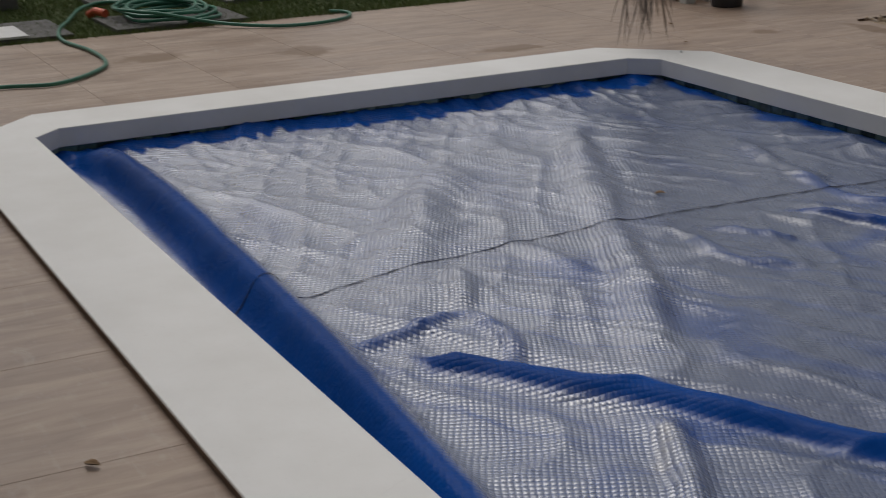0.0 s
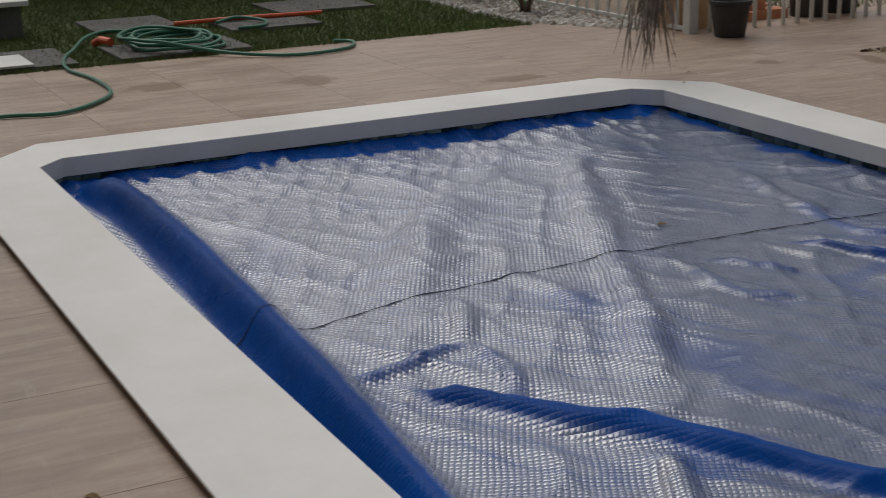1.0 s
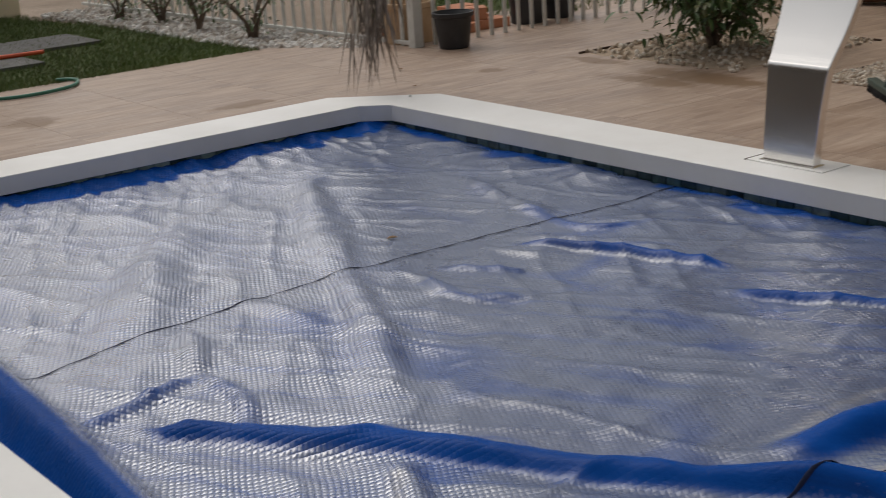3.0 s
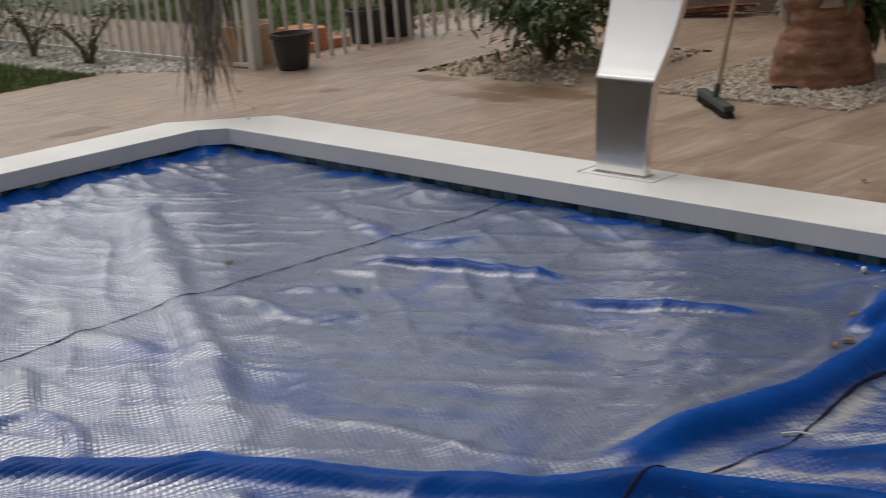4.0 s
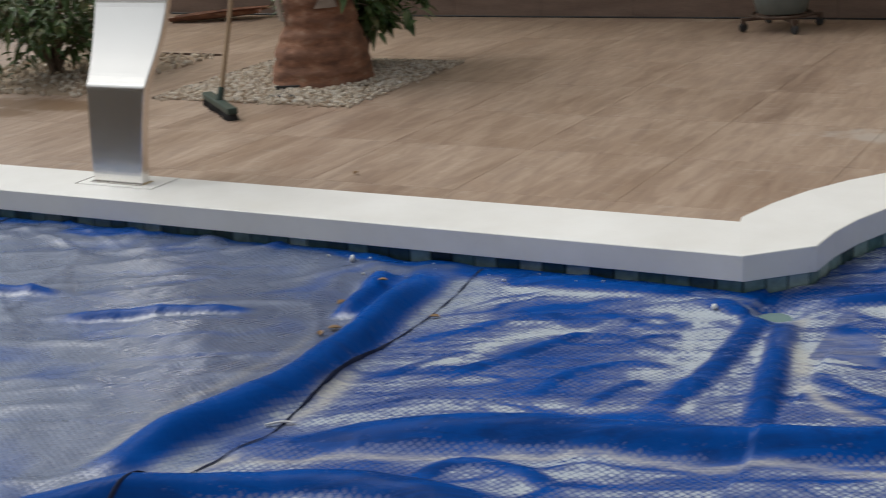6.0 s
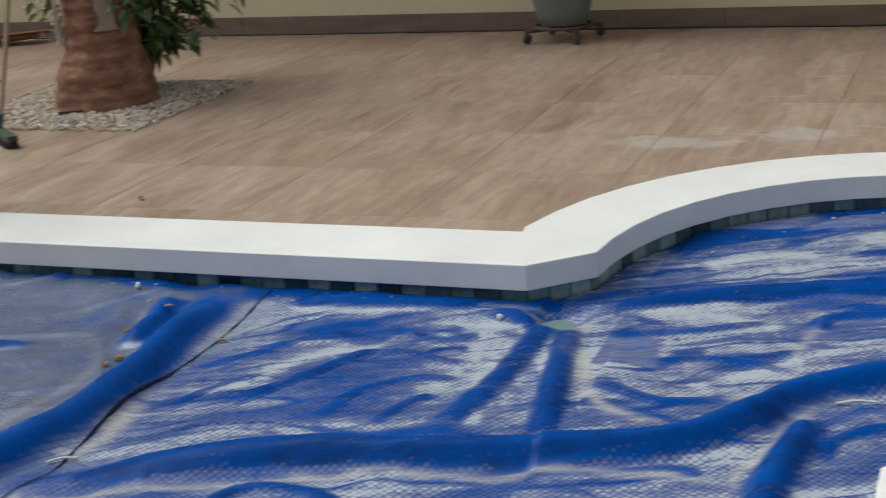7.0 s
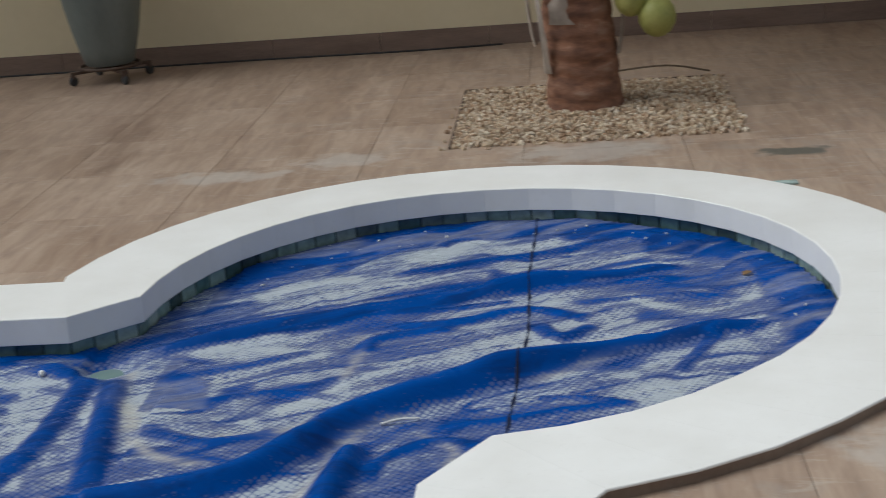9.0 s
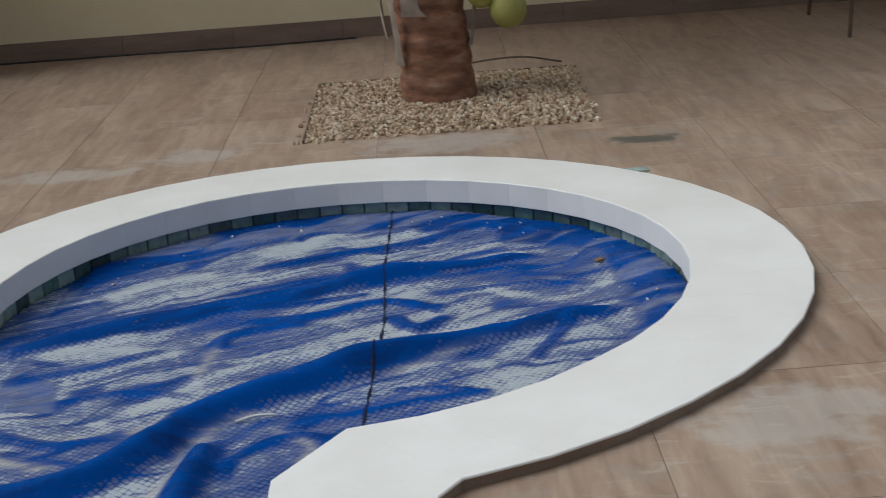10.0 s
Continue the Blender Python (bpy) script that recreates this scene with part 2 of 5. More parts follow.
def trunk_material():
    m = Mat("palm_bark", (0.25, 0.14, 0.09), 0.85)
    rings = m.n("ShaderNodeTexWave", wave_type="BANDS", bands_direction="Z")
    rings.inputs["Scale"].default_value = 3.2
    rings.inputs["Distortion"].default_value = 5.0
    rings.inputs["Detail"].default_value = 3.0
    rings.inputs["Detail Scale"].default_value = 1.6
    m.link(m.pos(), rings.inputs["Vector"])
    a = m.noise(9.0, m.pos((1, 1, 2.5)), 6)
    c = m.ramp(a, [(0.3, (0.12, 0.055, 0.035)), (0.55, (0.27, 0.125, 0.072)), (0.75, (0.38, 0.25, 0.18))])
    m.color(m.mix(m.math("MULTIPLY", rings.outputs["Fac"], 0.35), c, (0.13, 0.07, 0.05)))
    h = m.math("ADD", a, m.math("MULTIPLY", rings.outputs["Fac"], 0.8))
    m.bump(h, 0.010, 0.8)
    return m.m


M_DECK = deck_material()
M_COVER = cover_material()
M_COPING = coping_material()
M_STEEL = steel_material()
M_BARK = trunk_material()
M_RISER = plain("brown_mortar", (0.22, 0.16, 0.125), (0.33, 0.26, 0.21), 6, 0.8, 0.004)
M_GROUT = plain("dark_grout", (0.16, 0.12, 0.10), (0.27, 0.22, 0.18), 8, 0.9)
M_EARTH = plain("dry_earth", (0.20, 0.15, 0.11), (0.33, 0.26, 0.20), 1.5, 0.95, 0.02)
M_SAND = plain("sandy_soil", (0.30, 0.22, 0.15), (0.50, 0.40, 0.30), 9, 0.95, 0.01)
M_POOLWALL = plain("dark_pool_wall", (0.02, 0.05, 0.06), (0.04, 0.09, 0.10), 8, 0.4)
M_TILE = varied("glass_tile", [(0.015, 0.03, 0.035), (0.10, 0.19, 0.19), (0.30, 0.43, 0.41), (0.03, 0.06, 0.065), (0.42, 0.54, 0.52), (0.13, 0.24, 0.235), (0.02, 0.04, 0.045)], 25, 0.15, 0.0, "object")
M_SEAM = plain("weld_seam", (0.006, 0.010, 0.03), (0.018, 0.026, 0.07), 40, 0.75, spec=0.2)
M_WALL = plain("cream_plaster", (0.72, 0.62, 0.42), (0.78, 0.68, 0.475), 2.0, 0.85, 0.002)
M_BACK = plain("brown_render", (0.14, 0.105, 0.085), (0.20, 0.155, 0.125), 1.2, 0.85, 0.003)
M_BASE = plain("brown_skirting_tile", (0.16, 0.105, 0.08), (0.27, 0.19, 0.15), 4, 0.6, 0.001, stretch=(0.5, 3, 3))
M_FENCE = plain("weathered_white_paint", (0.55, 0.55, 0.51), (0.70, 0.70, 0.67), 9, 0.6, 0.001)
M_PEBBLE = varied("pale_pebble", [(0.46, 0.34, 0.22), (0.60, 0.49, 0.36), (0.30, 0.19, 0.115), (0.50, 0.37, 0.25), (0.66, 0.58, 0.47), (0.38, 0.23, 0.13)], 40, 0.8, 0.003)
M_PALEPEBBLE = varied("cream_pebble", [(0.55, 0.47, 0.37), (0.66, 0.60, 0.52), (0.42, 0.32, 0.23), (0.58, 0.49, 0.39), (0.70, 0.66, 0.60)], 40, 0.8, 0.003)
M_WHITESTONE = varied("white_stone", [(0.55, 0.53, 0.49), (0.68, 0.66, 0.63), (0.38, 0.33, 0.28), (0.50, 0.45, 0.39)], 30, 0.85, 0.004)
M_GRASS = varied("grass_blade", [(0.06, 0.105, 0.018), (0.09, 0.145, 0.026), (0.12, 0.165, 0.036), (0.15, 0.15, 0.05)], 2, 0.6)
M_TURF = plain("turf_soil", (0.05, 0.08, 0.018), (0.085, 0.105, 0.034), 6, 0.95, 0.02)
M_LEAF = varied("glossy_leaf", [(0.04, 0.08, 0.022), (0.065, 0.125, 0.035), (0.10, 0.16, 0.05), (0.17, 0.175, 0.08)], 20, 0.4)
M_DRYLEAF = varied("dry_frond", [(0.16, 0.125, 0.10), (0.24, 0.195, 0.16), (0.32, 0.27, 0.23), (0.12, 0.09, 0.07)], 12, 0.85)
M_FROND = varied("green_frond", [(0.05, 0.09, 0.02), (0.08, 0.13, 0.035), (0.11, 0.15, 0.05)], 10, 0.5)
M_PETAL = plain("white_petal", (0.62, 0.62, 0.58), (0.75, 0.74, 0.70), 20, 0.6)
M_TWIG = plain("grey_brown_bark", (0.10, 0.07, 0.05), (0.20, 0.15, 0.11), 20, 0.9, 0.004)
M_BLACKPOT = plain("black_plastic", (0.015, 0.016, 0.018), (0.035, 0.036, 0.04), 10, 0.45)
M_GREYPOT = plain("grey_green_glaze", (0.12, 0.145, 0.14), (0.19, 0.215, 0.205), 5, 0.55, 0.002, stretch=(1, 1, 0.4))
M_RUST = plain("rusty_iron", (0.05, 0.032, 0.025), (0.13, 0.08, 0.055), 14, 0.7, 0.003)
M_BRICK = plain("terracotta", (0.42, 0.16, 0.085), (0.55, 0.25, 0.14), 8, 0.85, 0.004)
M_CLAY = plain("sandy_clay", (0.44, 0.29, 0.17), (0.56, 0.40, 0.26), 6, 0.85, 0.003)
M_HOSE = plain("green_hose_rubber", (0.035, 0.16, 0.105), (0.06, 0.23, 0.155), 16, 0.4)
M_ORANGE = plain("orange_plastic", (0.62, 0.09, 0.03), (0.74, 0.13, 0.05), 9, 0.4)
M_SLATE = plain("dark_slab", (0.085, 0.083, 0.08), (0.16, 0.155, 0.148), 5, 0.85, 0.004)
M_WOODPOLE = plain("worn_wood", (0.25, 0.16, 0.09), (0.37, 0.26, 0.16), 12, 0.7, 0.001, stretch=(6, 6, 0.6))
M_BRISTLE = plain("dark_green_plastic", (0.02, 0.035, 0.03), (0.04, 0.075, 0.055), 20, 0.5)
M_COCONUT = plain("green_coconut_husk", (0.23, 0.25, 0.055), (0.38, 0.36, 0.11), 7, 0.5, 0.002)
M_WATER = Mat("pool_water", (0.20, 0.29, 0.28), 0.04).m
M_DEADLEAF = plain("brown_leaf", (0.16, 0.09, 0.04), (0.30, 0.18, 0.08), 30, 0.8)
M_WHITE = plain("white_plastic", (0.66, 0.66, 0.65), (0.76, 0.76, 0.75), 12, 0.5)


# ---- building helpers ----
def mesh_of(name, verts, faces, material, smooth=False):
    me = bpy.data.meshes.new(name)
    me.from_pydata([tuple(v) for v in verts], [], [tuple(f) for f in faces])
    me.materials.append(material)
    if smooth:
        me.polygons.foreach_set("use_smooth", [True] * len(me.polygons))
    me.update()
    return me


def part(name, bm, material, parent=None, label="", smooth=False):
    """A bmesh, or a pair of vertices and faces, as one mesh object under its thing."""
    if isinstance(bm, tuple):
        me = mesh_of(name, bm[0], bm[1], material, smooth)
    else:
        me = bpy.data.meshes.new(name)
        bm.normal_update()
        bm.to_mesh(me)
        bm.free()
        me.materials.append(material)
        if smooth:
            me.polygons.foreach_set("use_smooth", [True] * len(me.polygons))
    ob = new(name, me)
    if parent is not None:
        ob.parent = parent
    if label:
        ob["label"] = label
    return ob


def thing(name, x, y, z, label, category, group="", kind="", turn=0.0):
    ob = new(name)
    ob.empty_display_size = 0.1
    ob.matrix_basis = pose(x, y, z, 0, 0, turn)
    return tagged(ob, label, category, group, kind)


def box(bm, c, size, bevel=0.0, m=None):
    r = bmesh.ops.create_cube(bm, size=1.0)
    vs = r["verts"]
    for v in vs:
        v.co = Vector((c[0] + v.co.x * size[0], c[1] + v.co.y * size[1], c[2] + v.co.z * size[2]))
        if m is not None:
            v.co = m @ v.co
    if bevel:
        es = list({e for v in vs for e in v.link_edges})
        bmesh.ops.bevel(bm, geom=es, offset=bevel, segments=2, affect="EDGES", profile=0.6)
    return bm


def boxed(c, size, bevel=0.0):
    return box(bmesh.new(), c, size, bevel)


def lathe(profile, seg=32, wob=0.0, seed=1):
    """A turned body from (radius, height) pairs, closed where the radius is nil."""
    vs, fs = [], []
    for i, (r, z) in enumerate(profile):
        for j in range(seg):
            a = 2 * math.pi * j / seg
            k = 1 + wob * noise.noise(Vector((math.cos(a) * 2 + seed, math.sin(a) * 2, z * 6)))
            vs.append((r * k * math.cos(a), r * k * math.sin(a), z))
    for i in range(len(profile) - 1):
        for j in range(seg):
            a, b = i * seg + j, i * seg + (j + 1) % seg
            fs.append((a, b, b + seg, a + seg))
    return vs, fs


def tube(points, radii, seg=8):
    """A round tube along points; radii is one number or one per point."""
    pts = [Vector(p) for p in points]
    if not hasattr(radii, "__len__"):
        radii = [radii] * len(pts)
    vs, fs = [], []
    side = None
    for i, p in enumerate(pts):
        d = (pts[min(i + 1, len(pts) - 1)] - pts[max(i - 1, 0)]).normalized()
        if side is None:
            side = d.orthogonal().normalized()
        side = (side - d * side.dot(d)).normalized()
        up = d.cross(side)
        for j in range(seg):
            a = 2 * math.pi * j / seg
            vs.append(p + (side * math.cos(a) + up * math.sin(a)) * radii[i])
    for i in range(len(pts) - 1):
        for j in range(seg):
            a, b = i * seg + j, i * seg + (j + 1) % seg
            fs.append((a, b, b + seg, a + seg))
    fs.append(tuple(range(seg - 1, -1, -1)))
    fs.append(tuple(range((len(pts) - 1) * seg, len(pts) * seg)))
    return vs, fs


def smooth_line(pts, per=6):
    """A Catmull-Rom line through points."""
    p = [Vector(q) for q in pts]
    p = [p[0] * 2 - p[1]] + p + [p[-1] * 2 - p[-2]]
    out = []
    for i in range(1, len(p) - 2):
        for j in range(per):
            t = j / per
            a, b, c, d = p[i - 1], p[i], p[i + 1], p[i + 2]
            out.append(0.5 * ((2 * b) + (c - a) * t + (2 * a - 5 * b + 4 * c - d) * t * t + (3 * b - a - 3 * c + d) * t ** 3))
    out.append(p[-2])
    return out


class Heap:
    """Collects many small pieces into one mesh."""

    def __init__(self):
        self.v, self.f = [], []

    def add(self, verts, faces):
        k = len(self.v)
        self.v.extend(verts)
        self.f.extend(tuple(i + k for i in f) for f in faces)

    def get(self):
        return self.v, self.f


ICO_B = bmesh.new()
bmesh.ops.create_icosphere(ICO_B, subdivisions=1, radius=1.0)
ICO_V = [v.co.copy() for v in ICO_B.verts]
ICO_F = [tuple(v.index for v in f.verts) for f in ICO_B.faces]
ICO_B.free()


def stone(heap, rng, x, y, z, r):
    e = Euler((rng.uniform(0, 6), rng.uniform(0, 6), rng.uniform(0, 6))).to_matrix()
    s = Vector((r * rng.uniform(0.8, 1.5), r * rng.uniform(0.7, 1.1), r * rng.uniform(0.5, 0.8)))
    heap.add([Vector((x, y, z)) + e @ Vector((v.x * s.x, v.y * s.y, v.z * s.z)) * rng.uniform(0.85, 1.1) for v in ICO_V], ICO_F)


def leaf(heap, base, way, up, length, width, droop=0.3):
    """A folded, pointed leaf of six faces."""
    way = way.normalized()
    side = way.cross(up)
    side = side.normalized() if side.length > 1e-4 else Vector((1, 0, 0))
    nrm = side.cross(way)
    pts = []
    for t, w in ((0.0, 0.12), (0.3, 0.95), (0.65, 0.8), (1.0, 0.03)):
        c = base + way * (length * t) - Vector((0, 0, droop * length * t * t))
        pts += [c - side * (width * w / 2) + nrm * (width * 0.15 * w), c, c + side * (width * w / 2) + nrm * (width * 0.15 * w)]
    fs = []
    for i in range(3):
        a = i * 3
        fs += [(a, a + 1, a + 4, a + 3), (a + 1, a + 2, a + 5, a + 4)]
    heap.add(pts, fs)


# ---- plan: pool outline, heights ----
Z_TOP, Z_LIP, Z_DECK = 0.155, 0.058, 0.118
CX, CY, R_IN, R_OUT = 2.27, 5.6, 1.215, 1.605


def arc(r, a0, a1, n):
    """The bay's rim: nearly a circle, a little tighter at its far end and wider at its near end."""
    out = []
    for i in range(n + 1):
        a = a0 + (a1 - a0) * i / n
        q = r - 0.04 * max(0.0, min(1.0, (a - 115) / 50)) + 0.055 * max(0.0, min(1.0, (-50 - a) / 35))
        out.append((CX + q * math.cos(radians(a)), CY + q * math.sin(radians(a))))
    return out


def shape(d):
    """The pool's outline, d metres outside the coping's inner edge (0 to 0.4)."""
    k = d / 0.4
    c = 0.14 + 0.36 * k
    x0, y0, y1, x1 = -5.1 - d, 1.774 - 1.01 * d, 5.435 + d, 2.21 + d
    r = R_IN + (R_OUT - R_IN) * k
    ring = arc(r, 179 - 10 * k, -85 + 9 * k, 30)
    return [(x1, y0), (x0 + c, y0), (x0, y0 + c), (x0, y1 - c), (x0 + c, y1), (0.885 - 0.14 * k, y1)] + ring + [(x1, 4.07 - 0.15 * k)]


def inside(px, py, poly):
    """Which of the points lie inside a closed outline (arrays)."""
    res = np.zeros(px.shape, bool)
    n = len(poly)
    for i in range(n):
        (xa, ya), (xb, yb) = poly[i], poly[(i + 1) % n]
        if ya == yb:
            continue
        cross = ((ya > py) != (yb > py)) & (px < (xb - xa) * (py - ya) / (yb - ya) + xa)
        res ^= cross
    return res


MID = shape(0.2)

# ---- ground: one sheet to the horizon, open where the pool lies ----
GX, GY, CELL = -8.0, -1.455, 0.755 / 8


def sheet_cells(x0, y0, nx, ny, z):
    xs = x0 + CELL * (np.arange(nx) + 0.5)
    ys = y0 + CELL * (np.arange(ny) + 0.5)
    X, Y = np.meshgrid(xs, ys, indexing="ij")
    keep = ~inside(X, Y, MID)
    heap_v, heap_f = [], []
    # runs of kept cells become long strips
    for i in range(nx):
        j = 0
        while j < ny:
            if not keep[i, j]:
                j += 1
                continue
            a = j
            while j < ny and keep[i, j]:
                j += 1
            k = len(heap_v)
            xa, xb, ya, yb = x0 + i * CELL, x0 + (i + 1) * CELL, y0 + a * CELL, y0 + j * CELL
            heap_v += [(xa, ya, z), (xb, ya, z), (xb, yb, z), (xa, yb, z)]
            heap_f.append((k, k + 1, k + 2, k + 3))
    return heap_v, heap_f


NX, NY = 160, 132
gv, gf = sheet_cells(GX, GY, NX, NY, 0.092)
EX, EY = GX + NX * CELL, GY + NY * CELL
for a, b, c, d in ((-600, -600, 600, GY), (-600, EY, 600, 600), (-600, GY, GX, EY), (EX, GY, 600, EY)):
    k = len(gv)
    gv += [(a, b, 0.092), (c, b, 0.092), (c, d, 0.092), (a, d, 0.092)]
    gf.append((k, k + 1, k + 2, k + 3))
tagged(part("ground", (gv, gf), M_EARTH), "bare dry brown earth all round the pool yard", "ground", kind="structure")

# ---- pool shell, water ----
shell = thing("pool", 0, 0, 0, "rectangular pool with a round corner bay, tiled at the waterline", "pool", kind="structure")
tl = shape(0.035)
sv, sf = [], []
for x, y in tl:
    sv += [(x, y, -1.3), (x, y, Z_LIP + 0.01)]
n = len(tl)
for i in range(n):
    a, b = 2 * i, 2 * ((i + 1) % n)
    sf.append((a, a + 1, b + 1, b))
sf.append(tuple(2 * i for i in range(n)))
part("pool_wall", (sv, sf), M_POOLWALL, shell)
wl_ = [(x, y, -0.035) for x, y in shape(0.034)]
tagged(part("water", (wl_, [tuple(range(len(wl_)))]), M_WATER), "still grey-green pool water under the cover", "water", kind="structure")

# ---- coping: white slabs with a deep inner lip, on a brown mortar edge ----
coping = thing("coping", 0, 0, 0, "white stone coping slabs round the pool edge", "coping", kind="structure")


def resample(poly_a, poly_b, step):
    """Matching stations along the inner and outer outline."""
    out = []
    m = len(poly_a)
    for i in range(m):
        a0, a1 = Vector((*poly_a[i], 0)), Vector((*poly_a[(i + 1) % m], 0))
        b0, b1 = Vector((*poly_b[i], 0)), Vector((*poly_b[(i + 1) % m], 0))
        cnt = max(1, round((a1 - a0).length / step))
        for j in range(cnt):
            out.append((a0.lerp(a1, j / cnt), b0.lerp(b1, j / cnt), j == 0))
    return out


stations = resample(shape(0.0), shape(0.4), 1.05)
stations.append(stations[0])


def coping_slab(i0, i1, gap=0.0002):
    """A slab between two stations: flat top, soft arris, deep inner lip."""
    (a0, b0, _), (a1, b1, _) = stations[i0], stations[i1]
    da, db = (a1 - a0).normalized() * gap, (b1 - b0).normalized() * gap
    vs = []
    for a, b in ((a0 + da, b0 + db), (a1 - da, b1 - db)):
        w = (b - a).normalized()
        r = 0.004
        prof = [(a + w * 0.03, Z_LIP), (a + w * 0.002, Z_LIP), (a, Z_LIP + 0.002), (a, Z_TOP - r), (a + w * r * 0.35, Z_TOP - r * 0.35), (a + w * r, Z_TOP),
                (b - w * r, Z_TOP), (b - w * r * 0.35, Z_TOP - r * 0.35), (b, Z_TOP - r), (b, Z_TOP - 0.007), (b - w * 0.05, Z_TOP - 0.007), (a + w * 0.05, Z_LIP + 0.03)]
        vs += [(p.x, p.y, z) for p, z in prof]
    m = 12
    fs = [(k, (k + 1) % m, m + (k + 1) % m, m + k) for k in range(m)]
    fs += [tuple(range(m - 1, -1, -1)), tuple(range(m, 2 * m))]
    return vs, fs


for i in range(len(stations) - 1):
    part("slab", coping_slab(i, i + 1), M_COPING, coping)
rv, rf = [], []
ro, ri = shape(0.394), shape(0.3)
for (x, y), (u, v) in zip(ro, ri):
    rv += [(x, y, 0.09), (x, y, Z_TOP - 0.0066), (u, v, Z_TOP - 0.0066)]
n = len(ro)
for i in range(n):
    a, b = 3 * i, 3 * ((i + 1) % n)
    rf += [(a, b, b + 1, a + 1), (a + 1, b + 1, b + 2, a + 2)]
part("mortar_edge", (rv, rf), M_RISER, coping, "brown mortar bed under the slabs")

# ---- the cover: a height field with folds ----
FOLDS, DRIFTS = [], []


def fold(h, w, bare, *pts):
    """A fold of height h and half width w; bare: how far its crest is free of film and sheen."""
    FOLDS.append(([(p.x, p.y) for p in smooth_line([(*q, 0) for q in pts], 5)], h, w, bare))


def drift(kind, w, amount, *pts):
    """A streak of silt, or of film with sheen in its colour, of half width w."""
    DRIFTS.append(([(p.x, p.y) for p in smooth_line([(*q, 0) for q in pts], 4)], kind, w, amount))


# the roll along the near edge, and the great folds
fold(0.125, 0.085, 1.0, (-4.98, 1.98), (-4.85, 2.04), (-4.3, 2.08), (-3.5, 2.07), (-2.9, 2.04), (-2.3, 2.01), (-1.63, 1.96), (-1.0, 1.90), (-0.4, 1.84), (0.4, 1.77))
fold(0.046, 0.064, 0.9, (-1.79, 2.20), (-1.74, 2.33), (-1.42, 2.56), (-1.17, 2.76), (-0.9, 2.92), (-0.55, 3.10), (-0.22, 3.35), (0.05, 3.52))
fold(0.05, 0.055, 1.0, (-0.36, 3.26), (-0.08, 3.44), (0.25, 3.62), (0.5, 3.68), (0.85, 3.70))
fold(0.065, 0.062, 1.0, (-0.05, 3.76), (0.25, 3.96), (0.68, 4.12), (1.2, 4.23), (1.62, 4.37), (1.8, 4.58), (1.9, 4.76), (2.12, 4.96), (2.45, 5.15), (2.78, 5.30))
fold(0.035, 0.034, 1.0, (2.22, 5.03), (2.40, 5.13), (2.65, 5.25), (2.86, 5.33), (3.05, 5.41), (3.25, 5.48))
fold(0.045, 0.045, 1.0, (1.97, 4.66), (1.96, 4.45), (1.93, 4.2), (1.93, 3.9))
fold(0.032, 0.050, 1.0, (1.12, 5.44), (1.4, 5.58), (1.7, 5.69), (2.08, 5.83), (2.45, 5.96), (2.7, 6.04))
fold(0.025, 0.030, 1.0, (2.25, 5.89), (2.42, 5.95), (2.75, 6.05), (3.04, 6.13))
fold(0.075, 0.075, 1.0, (-0.30, 5.42), (-0.25, 4.9), (-0.19, 4.55), (-0.19, 4.15), (-0.29, 3.78), (-0.37, 3.40))
fold(0.06, 0.06, 0.9, (-0.47, 5.28), (-0.41, 5.0), (-0.36, 4.78))
# broad ridges and small folds of the dry half
fold(0.040, 0.080, 0.0, (-4.55, 4.52), (-3.79, 4.12), (-3.41, 3.91), (-2.6, 3.52), (-1.98, 3.21), (-1.27, 2.79))
fold(0.035, 0.05, 0.0, (-1.1, 2.68), (-0.8, 2.54), (-0.5, 2.36))
fold(0.024, 0.030, 0.6, (-2.02, 2.10), (-2.06, 2.33), (-2.16, 2.60))
fold(0.022, 0.035, 0.35, (-2.18, 2.60), (-1.98, 2.61), (-1.80, 2.58), (-1.55, 2.46))
fold(0.025, 0.04, 0.0, (-2.58, 2.78), (-2.36, 2.70), (-2.16, 2.60))
fold(0.030, 0.03, 0.8, (-2.57, 4.30), (-2.15, 4.50), (-1.85, 4.60), (-1.59, 4.68))
fold(0.030, 0.03, 0.8, (-1.42, 4.46), (-1.11, 4.59), (-0.71, 4.78))
fold(0.040, 0.13, 0.0, (-3.9, 3.50), (-3.5, 3.15), (-2.95, 2.78), (-2.45, 2.55))
fold(0.024, 0.05, 0.1, (-2.76, 2.65), (-2.79, 2.84), (-2.75, 3.10), (-2.46, 3.16), (-2.22, 3.19))
fold(0.022, 0.045, 0.0, (-3.63, 4.94), (-3.15, 4.80), (-2.72, 4.76))
fold(0.018, 0.03, 0.5, (-2.94, 4.72), (-2.70, 4.71), (-2.47, 4.70), (-2.32, 4.86))
fold(0.018, 0.035, 0.35, (-2.40, 3.74), (-2.07, 3.70), (-1.91, 3.88))
fold(0.014, 0.03, 0.3, (-2.49, 3.86), (-2.28, 4.05), (-2.20, 4.12))
